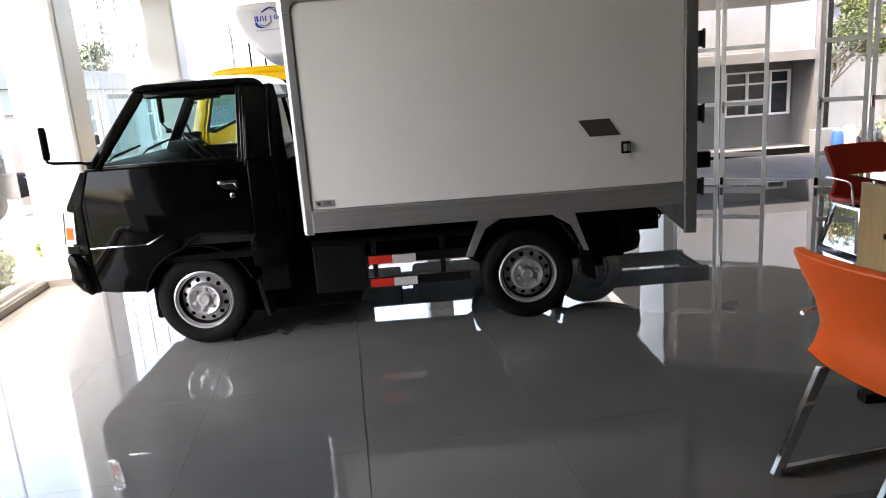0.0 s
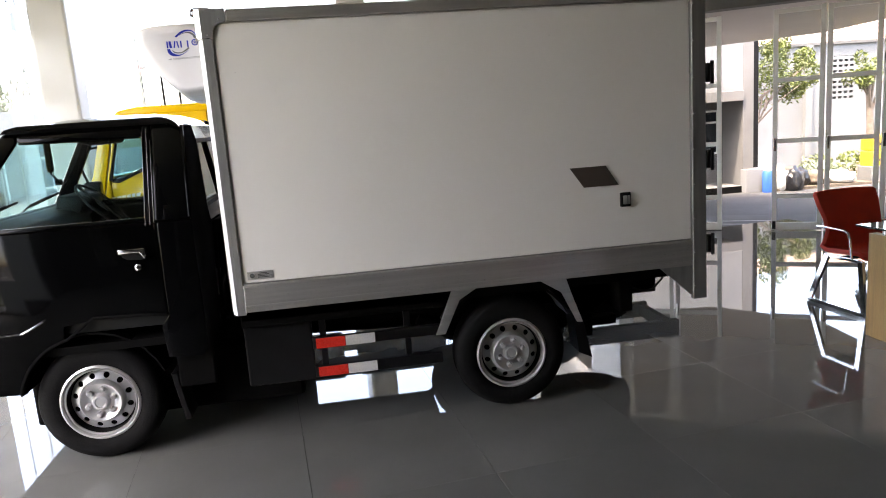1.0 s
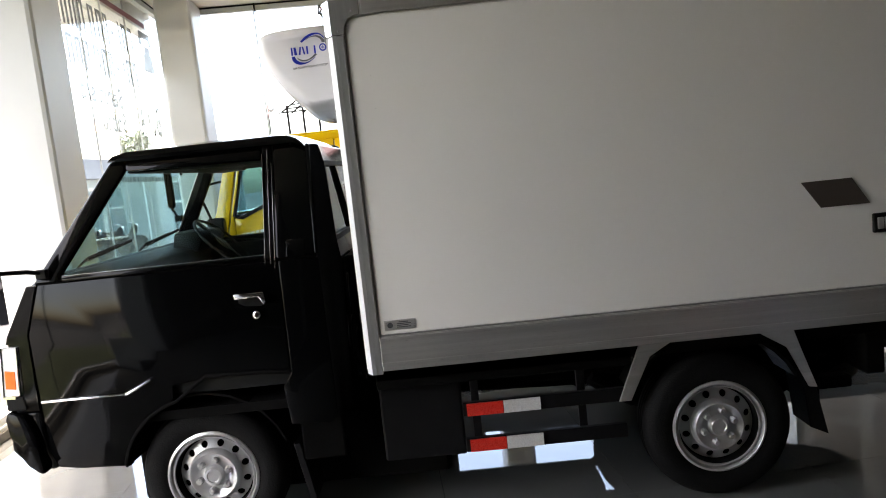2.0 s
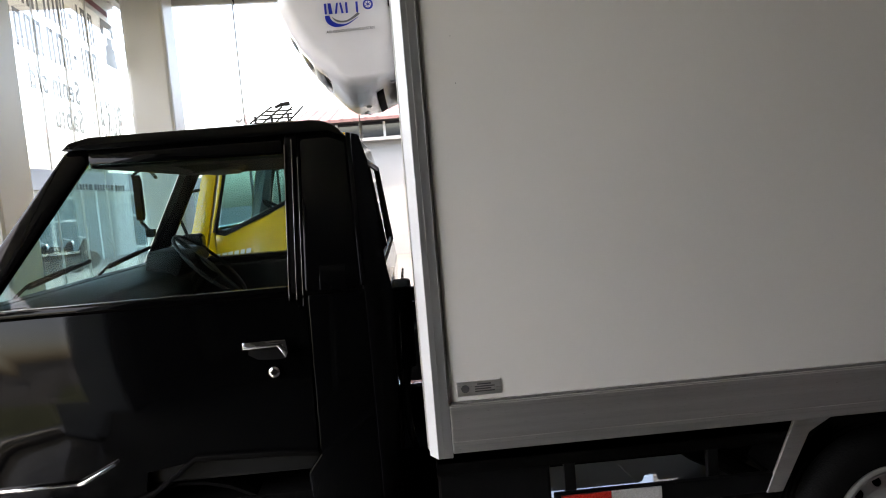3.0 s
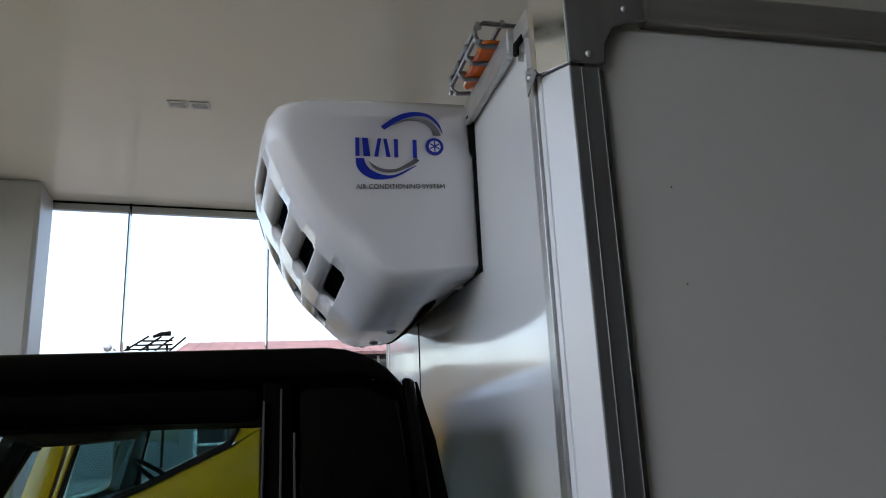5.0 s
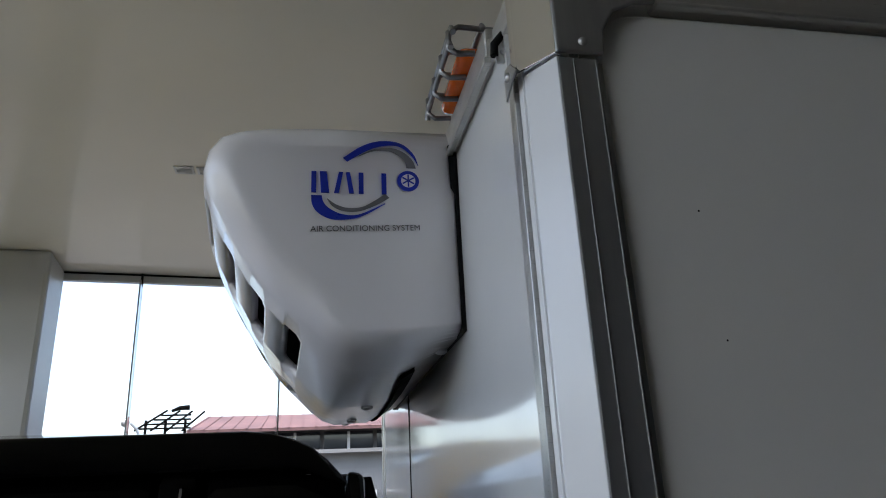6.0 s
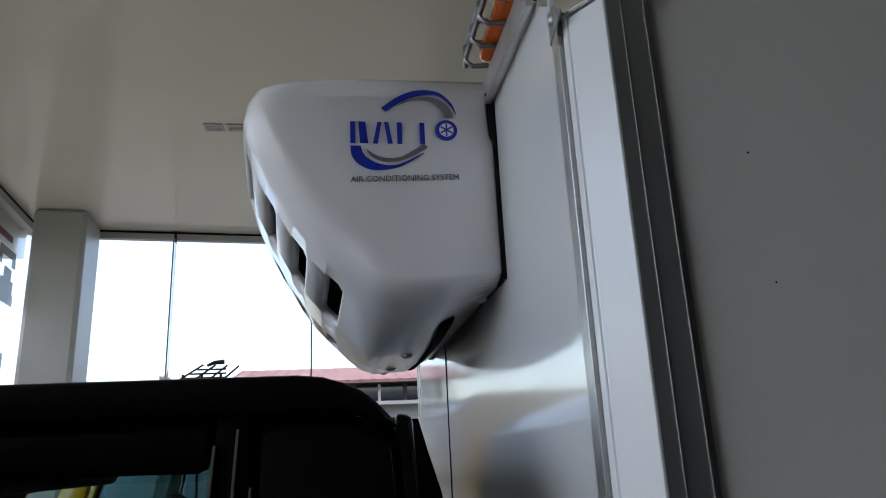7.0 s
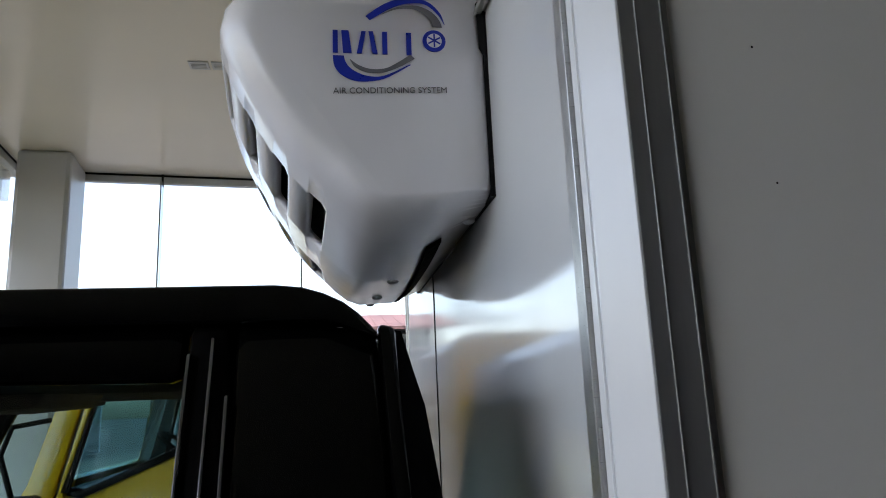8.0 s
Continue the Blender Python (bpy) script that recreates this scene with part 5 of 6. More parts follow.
part("bracket_bolt", moved(lathe([(0.005, 0), (0.005, -0.004), (0.0, -0.005)], 8), Matrix.Translation((bx - 0.010, ey, bz - 0.016))), M_STEEL, beacon)
gus = part("corner_gusset", prism([(4.526, 2.092), (4.544, 2.110), (4.566, 2.116), (4.566, 2.076)], BX0 - 0.0075, BX0 - 0.0055, "yz", 0.0008), M_ALUD, cargo, "small riveted corner gusset")
part("rivet", moved(lathe([(0.006, 0.0), (0.005, -0.003), (0.0, -0.0045)], 10, "x"), Matrix.Translation((BX0 - 0.0075, 4.552, 2.098))), M_STEEL, gus, smooth=60)

# fittings in the gap behind the cab
part("intake_box", box(-0.800, -0.735, 4.78, 5.02, 0.93, 1.20, 0.012), M_CHASSIS, chassis, "dark intake box behind the cab")
part("hose", tube([(-0.76, 4.70, 0.98), (-0.775, 4.66, 0.88), (-0.77, 4.66, 0.76), (-0.75, 4.70, 0.66)], 0.012, 8), M_CHASSIS, chassis, smooth=60)

# ---- the yellow truck behind ----
lorry = thing("yellow_truck", "yellow cab-over lorry parked beyond the black truck", "truck")
LN, LF = 7.0, 8.75
LM = (LN + LF) / 2
ycab = new("cab")
ycab.parent = lorry


def lean(bm):
    for v in bm.verts:
        s = -1 if v.co.y < LM else 1
        d = v.co.z - 1.25
        v.co.y -= s * (0.16 * d if d > 0 else 0)
    return bm


WIN = [(-1.955, 1.345), (-1.90, 1.332), (-1.62, 1.445), (-1.28, 1.600), (-1.25, 1.66), (-1.265, 1.79), (-1.82, 1.79), (-1.86, 1.775)]
for a, b in ((LN, LN + 0.05), (LF - 0.05, LF)):
    near = a < LM
    low = part("door", lean(prism([(-2.02, 0.60), (-1.96, 0.60), (-1.955, 1.332), (-1.90, 1.318), (-1.62, 1.432), (-1.262, 1.59), (-1.150, 1.66), (-1.147, 0.60)], a, b, "xz", 0.006)), M_YELLOW, ycab, "yellow door with a rising window line", 40)
    part("pillar", lean(prism([(-2.015, 1.20), (-1.957, 1.20), (-1.962, 1.355), (-1.868, 1.785), (-1.85, 1.80), (-1.26, 1.80), (-1.255, 1.60), (-1.150, 1.66), (-1.150, 1.86), (-1.88, 1.86)], a, b, "xz", 0.006)), M_YELLOW, ycab, smooth=40)
    part("front_corner", lean(prism([(-2.03, 0.60), (-2.03, 1.20), (-1.90, 1.86), (-2.0, 1.80), (-2.10, 1.38), (-2.22, 1.15), (-2.25, 0.60)], a + 0.01, b - 0.01, "xz", 0.008)), M_YELLOW, ycab, smooth=40)
    part("rear_side", lean(prism([(-1.142, 0.60), (-1.142, 1.86), (-1.04, 1.86), (-1.03, 0.60)], a, b, "xz", 0.006)), M_YELLOW, ycab, smooth=40)
    part("window_seal", lean(tube([(x, a if near else b, z) for x, z in WIN], 0.016, 6, True)), M_BLACKM, ycab, smooth=60)
    yg = a - 0.004 if near else b + 0.004
    g = part("side_window", lean(sheet([(x, yg, z) for x, z in [(-1.925, 1.350), (-1.62, 1.465), (-1.28, 1.620), (-1.27, 1.785), (-1.84, 1.785), (-1.86, 1.765)]])), M_LGLASS, ycab)
    g.visible_shadow = False
    part("door_handle", lean(prism([(-1.385, 1.19), (-1.37, 1.23), (-1.33, 1.255), (-1.195, 1.265), (-1.185, 1.205), (-1.21, 1.180), (-1.37, 1.175)], a - 0.005 if near else b - 0.004, a + 0.004 if near else b + 0.005, "xz", 0.002)), M_BLACKM, ycab, "black recessed door handle")
    y0 = LN + 0.054 if near else LF - 0.060
    part("door_lining", lean(prism([(-1.95, 0.66), (-1.945, 1.300), (-1.90, 1.290), (-1.62, 1.405), (-1.262, 1.56), (-1.10, 1.62), (-1.10, 0.66)], y0, y0 + 0.006, "xz")), M_TRIM, ycab)
    part("pillar_lining", lean(prism([(-1.30, 1.60), (-1.10, 1.62), (-1.10, 1.84), (-1.86, 1.84), (-1.84, 1.80), (-1.30, 1.80)], y0, y0 + 0.006, "xz")), M_TRIM, ycab)
    part("front_lining", lean(prism([(-2.015, 1.20), (-1.957, 1.20), (-1.955, 1.355), (-1.862, 1.785), (-1.84, 1.85), (-1.90, 1.85), (-2.08, 1.38)], y0, y0 + 0.006, "xz")), M_TRIM, ycab)
    part("corner_lining", lean(prism([(-2.02, 0.66), (-2.02, 1.20), (-1.89, 1.85), (-1.99, 1.79), (-2.09, 1.38), (-2.20, 1.15), (-2.22, 0.66)], y0 - 0.004, y0 + 0.002, "xz")), M_TRIM, ycab)
    part("sill_step", box(-2.1, -1.2, a, b, 0.45, 0.59, 0.01), M_BLACKM, ycab)
bars = ((-1.965, 0.026), (-1.925, 0.030), (-1.887, 0.028), (-1.848, 0.028), (-1.809, 0.026), (-1.772, 0.030))
nm = new("name_badge")
nm.parent = ycab
nm["label"] = "row of silver bars below the window"
for k, (x, w) in enumerate(bars):
    part("silver_bar", lean(prism([(x, 1.180 + 0.004 * k), (x + w, 1.183 + 0.004 * k), (x + w + 0.006, 1.211 + 0.004 * k), (x + 0.006, 1.208 + 0.004 * k)], LN - 0.004, LN + 0.001, "xz")), M_BADGE, nm)
part("roof", prism([(-1.90, 1.855), (-1.86, 1.90), (-1.70, 1.925), (-1.12, 1.925), (-1.05, 1.90), (-1.03, 1.855)], LN + 0.10, LF - 0.10, "xz", 0.03, 3), M_YELLOW, ycab, smooth=40)
ws = lean(sheet([(-2.112, LN + 0.05, 1.359), (-1.902, LN + 0.05, 1.849), (-1.902, LF - 0.05, 1.849), (-2.112, LF - 0.05, 1.359)]))
g = part("windscreen", ws, M_SCREEN, ycab)
g.visible_shadow = False
part("front_panel", lean(prism([(-2.11, 1.37), (-2.23, 1.15), (-2.26, 0.60), (-2.20, 0.60), (-2.17, 1.15), (-2.06, 1.36)], LN + 0.03, LF - 0.03, "xz", 0.01)), M_YELLOW, ycab, smooth=40)
part("bumper", prism([(-2.18, 0.59), (-2.30, 0.57), (-2.31, 0.40), (-2.20, 0.35), (-2.10, 0.59)], LN + 0.0, LF - 0.0, "xz", 0.02), M_BLACKM, ycab, smooth=40)
part("rear_wall", box(-1.07, -1.03, LN + 0.052, LF - 0.052, 0.6, 1.852), M_YELLOW, ycab)
part("headliner", box(-1.86, -1.08, LN + 0.16, LF - 0.16, 1.835, 1.850), M_TRIM, ycab)
part("rear_trim", box(-1.085, -1.072, LN + 0.06, LF - 0.06, 0.68, 1.60), M_TRIM, ycab)
part("dashboard", prism([(-2.08, 1.32), (-1.95, 1.36), (-1.80, 1.32), (-1.74, 1.05), (-2.0, 0.9)], LN + 0.06, LF - 0.06, "xz", 0.02), M_DASH, ycab)
part("cab_floor", box(-2.2, -1.07, LN + 0.05, LF - 0.05, 0.60, 0.66), M_CHASSIS, ycab)
for y0 in (LN + 0.12, LN + 0.75, LN + 1.15):
    part("seat_back", box(-1.22, -1.08, y0, y0 + 0.45, 0.95, 1.50, 0.05), M_VINYL, ycab, smooth=40)
    part("seat_cushion", box(-1.60, -1.10, y0, y0 + 0.45, 0.85, 1.0, 0.05), M_VINYL, ycab, smooth=40)
rg = [(0.21 * math.cos(t), 0.21 * math.sin(t), 0) for t in (2 * math.pi * k / 32 for k in range(32))]
part("steering_wheel", moved(tube(rg, 0.014, 8, True), Matrix.Translation((-1.72, LM + 0.42, 1.40)) @ Matrix.Rotation(radians(35), 4, "Y")), M_DASH, ycab, smooth=60)
part("dash_paper", box(-1.86, -1.74, LN + 0.35, LN + 0.55, 1.345, 1.362), M_WHITEP, ycab, "white paper on the dashboard")
for s, y in ((-1, LN), (1, LF)):
    m = new("door_mirror")
    m.parent = ycab
    part("arm", tube([(-2.02, y, 1.62), (-2.10, y + s * 0.14, 1.60), (-2.12, y + s * 0.17, 1.50), (-2.04, y + s * 0.16, 1.24), (-2.00, y + s * 0.0, 1.10)], 0.010, 8), M_BLACKM, m, smooth=60)
    part("shell", box(-2.105, -1.985, y + s * 0.15 - 0.045, y + s * 0.15 + 0.045, 1.165, 1.355, 0.02), M_BLACKM, m, smooth=40)
    part("mirror_glass", box(-1.986, -1.982, y + s * 0.15 - 0.034, y + s * 0.15 + 0.034, 1.182, 1.338, 0.002), M_DARKG, m)
lch = new("chassis")
lch.parent = lorry
for y in (LM - 0.38, LM + 0.38):
    part("frame_rail", box(-2.0, 3.2, y - 0.035, y + 0.035, 0.55, 0.72, 0.004), M_CHASSIS, lch)
for x in (0.2, 1.2, 2.2, 3.1):
    part("cross_member", box(x, x + 0.07, LM - 0.38, LM + 0.38, 0.57, 0.70, 0.004), M_CHASSIS, lch)
# low side boxes, unseen, added to block window reflections in the floor
part("side_tank", box(-0.10, 0.72, LN + 0.05, LN + 0.45, 0.24, 0.60, 0.05, 3), M_CHASSIS, lch, smooth=40)
part("battery_box", box(-0.98, -0.22, LN + 0.05, LN + 0.42, 0.26, 0.60, 0.02), M_CHASSIS, lch)
part("side_filler", box(0.80, 1.30, LN + 0.05, LN + 0.09, 0.25, 0.58, 0.01), M_CHASSIS, lch)
part("engine_tray", box(-2.1, -1.0, LN + 0.30, LF - 0.30, 0.26, 0.60, 0.03), M_CHASSIS, lch)
for x in (-1.55, 1.75):
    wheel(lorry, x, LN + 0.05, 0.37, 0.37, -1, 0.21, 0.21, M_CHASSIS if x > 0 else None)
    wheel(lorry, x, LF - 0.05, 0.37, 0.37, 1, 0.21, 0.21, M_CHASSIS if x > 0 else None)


# ---- seats and desk ----
def visitor_chair(label, mat, at, turn, tall=1.0):
    """A low-backed chair facing its own +x, on two flat-bar sled frames."""
    c = thing("visitor_chair", label, "chair", "visitor chairs")
    bm = bmesh.new()
    line = [(0.24, 0.43), (0.20, 0.462), (0.0, 0.452), (-0.10, 0.445), (-0.155, 0.47), (-0.175, 0.53), (-0.165, 0.62), (-0.19, 0.72), (-0.235, 0.82), (-0.275, 0.905), (-0.285, 0.925)]
    half = [0.235, 0.25, 0.262, 0.268, 0.265, 0.258, 0.238, 0.245, 0.265, 0.270, 0.250]
    rows = []
    for (x, z), h in zip(line, half):
        row = []
        for j in range(9):
            u = -1 + j / 4
            wrap = 0.045 * abs(u) ** 3
            row.append(bm.verts.new((x + (wrap if z > 0.5 else 0), u * h, z + (wrap * 0.7 if z < 0.5 else 0))))
        rows.append(row)
    for a, b in zip(rows, rows[1:]):
        for j in range(8):
            bm.faces.new((a[j], a[j + 1], b[j + 1], b[j]))
    bmesh.ops.recalc_face_normals(bm, faces=bm.faces)
    shell = part("shell", bm, mat, c, "one-piece upholstered seat and back", 60)
    so = shell.modifiers.new("padding", "SOLIDIFY")
    so.thickness, so.offset = 0.035, 0
    bv = shell.modifiers.new("edge", "BEVEL")
    bv.width, bv.segments = 0.012, 3
    for s in (-1, 1):
        y = s * 0.225
        f = new("sled_frame")
        f.parent = c
        for name, p, q in (("rear_leg", (-0.32, 0.0), (-0.13, 0.43)), ("front_leg", (0.25, 0.0), (0.20, 0.43))):
            way = Vector((q[0] - p[0], q[1] - p[1])).normalized() * 0.023
            part(name, prism([(p[0] - way.y, p[1] + way.x), (p[0] + way.y, p[1] - way.x if p[1] > way.x else 0.0), (q[0] + way.y, q[1] - way.x), (q[0] - way.y, q[1] + way.x)], y - 0.012, y + 0.012, "xz", 0.002), M_CHROME, f)
        part("floor_bar", box(-0.31, 0.255, y - 0.012, y + 0.012, 0.0, 0.035, 0.002), M_CHROME, f)
        part("seat_bar", box(-0.14, 0.215, y - 0.007, y + 0.007, 0.412, 0.437, 0.002), M_CHROME, f)
        part("arm_loop", tube([(-0.205, s * 0.262, 0.655), (-0.10, s * 0.285, 0.665), (0.10, s * 0.285, 0.66), (0.135, s * 0.283, 0.645), (0.15, s * 0.28, 0.60), (0.155, s * 0.262, 0.44)], 0.009, 8), M_CHROME, f, smooth=60)
    part("cross_bar", box(-0.02, 0.02, -0.22, 0.22, 0.405, 0.432, 0.003), M_BLACKM, c)
    c.matrix_basis = pose(*at, 0, 0, turn) @ Matrix.Diagonal((1, 1, tall, 1))
    return c


visitor_chair("orange leatherette visitor chair on a chrome sled base", M_ORANGE, (1.745, 2.30, 0), 10)
visitor_chair("red upholstered visitor chair on a chrome sled base", M_RED, (3.765, 5.59, 0), -87, 0.955)

desk = thing("desk", "reception desk with oak end panels and a glass top", "desk")
for x in (3.30, 4.82):
    part("end_panel", box(x, x + 0.06, 4.25, 5.01, 0.0, 0.70, 0.003), M_WOOD, desk, "oak veneer end panel")
part("modesty_panel", box(3.36, 4.82, 4.55, 4.58, 0.2, 0.69, 0.002), M_WOOD, desk)
g = part("glass_top", box(3.24, 4.94, 4.2, 5.06, 0.745, 0.757, 0.002), glass("green_glass", (0.75, 0.92, 0.84), 0.85), desk, "clear green tinted glass top")
part("top_edge", box(3.24, 3.244, 4.2, 5.06, 0.745, 0.757), M_EDGE, desk)
for x in (3.33, 4.85):
    for y in (4.32, 4.90):
        part("glass_spacer", tube([(x, y, 0.70), (x, y, 0.745)], 0.018, 12), M_CHROME, desk, smooth=40)
dark_desk = thing("side_table", "dark low table foot beside the orange chair", "table")
part("foot", box(2.08, 2.75, 2.98, 3.05, 0.0, 0.05, 0.006), M_BLACKM, dark_desk)
part("column", box(2.44, 2.52, 2.98, 3.05, 0.05, 0.70, 0.006), M_BLACKM, dark_desk)
part("top", box(2.36, 3.1, 2.85, 3.35, 0.70, 0.73, 0.006), M_BLACKM, dark_desk)

# ---- lettering film on the side glass, read from outside ----
film = thing("window_lettering", "grey film lettering and bars stuck on the side glass", "lettering")
film.matrix_basis = SITE
GX = LEFT + 0.010


def film_bar(y0, y1, z0, z1, slant=0.0, mat=None, name="film_bar"):
    return part(name, prism([(y0, z0), (y1, z0), (y1 + slant, z1), (y0 + slant, z1)], GX, GX + 0.001, "yz"), mat or M_LETTER, film)


ADVANCE = {"i": 0.45, "t": 0.65, "/": 0.6, " ": 0.5, "B": 1.1, "s": 0.9}


def film_text(text, y, z, size, width):
    m = Matrix.Translation((GX, y, z)) @ Matrix(((0, 0, -1, 0), (-1, 0, 0, 0), (0, 1, 0, 0), (0, 0, 0, 1)))
    step = width / sum(ADVANCE.get(c, 1.0) for c in text)
    at = y
    for c in text:
        w = ADVANCE.get(c, 1.0) * step
        if c != " ":
            n = Matrix.Translation((0, at - y, 0)) @ m
            lettering("film_letter", c, size, n, M_LETTER, film, w * 0.82, 0.022)
        at -= w


for z0, h in ((3.045, 0.285), (2.715, 0.26)):
    for y, w in ((9.285, 0.11), (9.105, 0.12), (8.925, 0.06), (8.75, 0.075), (8.605, 0.105), (8.455, 0.125), (8.275, 0.13), (8.04, 0.125), (7.87, 0.125), (7.70, 0.125), (7.53, 0.125)):
        if w == 0.075:
            film_bar(y - w, y, z0 + 0.42 * h, z0 + 0.56 * h)
        elif w == 0.06:
            film_bar(y - w * 0.6, y, z0, z0 + h, -0.01)
        else:
            film_bar(y - w * 0.34, y, z0, z0 + h, -0.01)
            film_bar(y - w, y - w * 0.66, z0, z0 + h, -0.01)
            film_bar(y - w * 0.66, y - w * 0.34, z0 + 0.86 * h, z0 + h, -0.01)
film_text("Senin s/d", 8.71, 2.452, 0.27, 1.02)
film_text("Sabtu", 8.72, 2.215, 0.27, 0.64)
film_text("BUKA", 9.87, 2.25, 0.46, 0.73)
film_bar(8.99, 9.02, 2.41, 2.47)
film_bar(8.99, 9.02, 2.30, 2.35)
# telephone pictogram: a handset over a stepped body
film_bar(9.58, 9.93, 2.95, 3.04)
film_bar(9.61, 9.90, 3.04, 3.14)
film_bar(9.67, 9.84, 3.14, 3.23)
film_bar(9.53, 9.90, 3.31, 3.38)
film_bar(9.51, 9.60, 3.23, 3.31)
film_bar(9.82, 9.91, 3.25, 3.31)
# band along the head of the glass, and a line of small characters
film_bar(7.14, 9.78, 3.435, 3.49, 0, M_STRIPE, "red_stripe")
y = 9.66
for k, w in enumerate((5, 3, 4, 6, 0, 6, 4, 3, 5, 4, 3, 5, 0, 7, 4, 3, 4, 5, 3)):
    if w:
        film_bar(y - 0.014 * w * 0.75, y, 1.735, 1.785)
    y -= 0.014 * w + 0.02

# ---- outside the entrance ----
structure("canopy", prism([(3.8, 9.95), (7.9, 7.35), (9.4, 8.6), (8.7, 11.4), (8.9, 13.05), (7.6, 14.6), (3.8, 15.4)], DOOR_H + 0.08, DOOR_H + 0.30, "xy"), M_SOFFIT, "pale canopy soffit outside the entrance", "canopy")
GND = -0.48
o = Vector((-ENT_WAY.y, ENT_WAY.x, 0))                # outwards from the doors
ramp = [ENT + o * 0.26, ENT + ENT_WAY * 5.6 + o * 0.26, ENT + ENT_WAY * 5.6 + o * 4.6, ENT + o * 4.6]


def on_ramp(s, d):
    p = ENT + ENT_WAY * s + o * d
    return Vector((p.x, p.y, -0.03 - (d - 0.26) / 4.34 * 0.448))


bm = bmesh.new()
top = [bm.verts.new(on_ramp(s, d)) for s, d in ((-1.5, 0.26), (6.5, 0.26), (6.5, 4.6), (-1.5, 4.6))]
low = [bm.verts.new((v.co.x, v.co.y, GND - 0.05)) for v in top]
bm.faces.new(top)
bm.faces.new(low)
for k in range(4):
    bm.faces.new((top[k], top[(k + 1) % 4], low[(k + 1) % 4], low[k]))
bmesh.ops.recalc_face_normals(bm, faces=bm.faces)
# unseen wall, added to keep eastern sky light off the entrance yard
structure("wall_sky_block", box(12.2, 12.45, -9.0, 14.0, -0.5, 7.5), M_GREYW, "plain grey wall added out of view to block sky light over the yard", "wall")
structure("ramp", bm, M_RAMP, "concrete ramp down from the entrance doors, darkened for the canopy's shade", "ramp")


def ramp_line(n, a, b, w=0.06):
    bm = bmesh.new()
    vs = []
    for (s, d), e in ((a, 0), (b, 0), (b, w), (a, w)):
        p = on_ramp(s, d + e)
        vs.append(bm.verts.new((p.x, p.y, p.z + 0.002)))
    bm.faces.new(vs)
    bmesh.ops.recalc_face_normals(bm, faces=bm.faces)
    bmesh.ops.solidify(bm, geom=bm.faces, thickness=0.001)
    structure(f"road_marking_{n}", bm, M_WHITEP, "worn white line across the ramp", "road marking")


ramp_line(1, (-0.8, 1.9), (4.5, 1.45))
ramp_line(2, (0.4, 0.95), (5.5, 1.25))
ramp_line(3, (-0.8, 2.45), (1.9, 2.65), 0.05)
annex = thing("annex_building", "low grey and white building across the yard", "building")
part("wall", joined(box(4.0, 9.3, 16.8, 17.0, GND, 0.38), box(4.0, 7.42, 16.8, 17.0, 0.38, 1.42), box(9.0, 9.3, 16.8, 17.0, 0.38, 1.42), box(4.0, 9.3, 16.8, 17.0, 1.42, 1.66)), M_GREYW, annex)
part("porch_ceiling", box(4.0, 9.03, 15.92, 16.98, 1.665, 1.70), M_GREYW, annex)
part("ledge", box(4.0, 9.03, 15.80, 15.915, 1.60, 1.83, 0.01), M_GREYW, annex)
# its top, out of view, is raised to block sky light over the yard
part("upper_wall", box(4.0, 9.03, 15.86, 17.0, 1.83, 8.6), M_YARDW, annex)
part("plinth_step", box(4.0, 9.04, 15.9, 16.79, GND, -0.32, 0.01), M_GREYW, annex)
part("dark_step_edge", box(4.0, 9.04, 15.885, 15.899, GND, -0.33), M_CHASSIS, annex)
part("return_wall", box(9.05, 9.31, 15.95, 16.795, GND, 5.2), M_GREYW, annex)
part("pier", box(9.04, 9.30, 15.86, 15.948, 0.05, 5.2, 0.008), M_GREYW, annex)
part("dark_pier_edge", box(9.305, 9.42, 15.87, 15.95, 0.07, 5.2, 0.005), M_BLACKM, annex)
part("low_wall", box(9.03, 9.56, 15.70, 15.94, GND, 0.05, 0.01), M_YARDW, annex)
win = new("window")
win.parent = annex
part("dark_glass", box(7.42, 9.0, 16.86, 16.88, 0.38, 1.42), M_DARKG, win)
for x, w in ((7.42, 0.05), (7.94, 0.05), (8.40, 0.05), (8.50, 0.04), (8.95, 0.05)):
    part("bar", box(x, x + w, 16.78, 16.85, 0.38, 1.42), M_ALU_W, win)
for z, x1 in ((0.38, 8.999), (0.73, 8.42), (1.11, 8.999), (1.375, 8.999)):
    part("bar", box(7.421, x1, 16.785, 16.845, z, z + 0.045), M_ALU_W, win)

yard = thing("yard_wall", "white plastered boundary wall with a breeze block panel", "wall")
part("wall", joined(box(9.35, 14.34, 20, 20.2, GND, 3.0), box(15.12, 26, 20, 20.2, GND, 3.0), box(14.34, 15.12, 20, 20.2, GND, 1.36), box(14.34, 15.12, 20, 20.2, 2.67, 3.0)), M_YARDW, yard)
part("coping", box(9.35, 26, 19.92, 20.28, 3.0, 3.08), M_PAVE, yard)
part("wall_pier", box(13.45, 13.66, 19.86, 19.999, GND, 3.0), M_YARDW, yard)
# black sheet set behind the blocks for the shade in their holes
part("shade_backing", box(14.34, 15.12, 20.15, 20.19, 1.36, 2.67), M_CHASSIS, yard)
for r in range(9):
    part("breeze_course", box(14.34, 15.12, 20.0, 20.14, 1.36 + r * 0.151, 1.445 + r * 0.151), M_YARDW, yard)
for q in range(5):
    part("breeze_web", box(14.34 + q * 0.18, 14.40 + q * 0.18, 20.003, 20.14, 1.36, 2.67), M_YARDW, yard)
shed = thing("tiled_roof", "faded tile roof beyond the boundary wall", "roof")
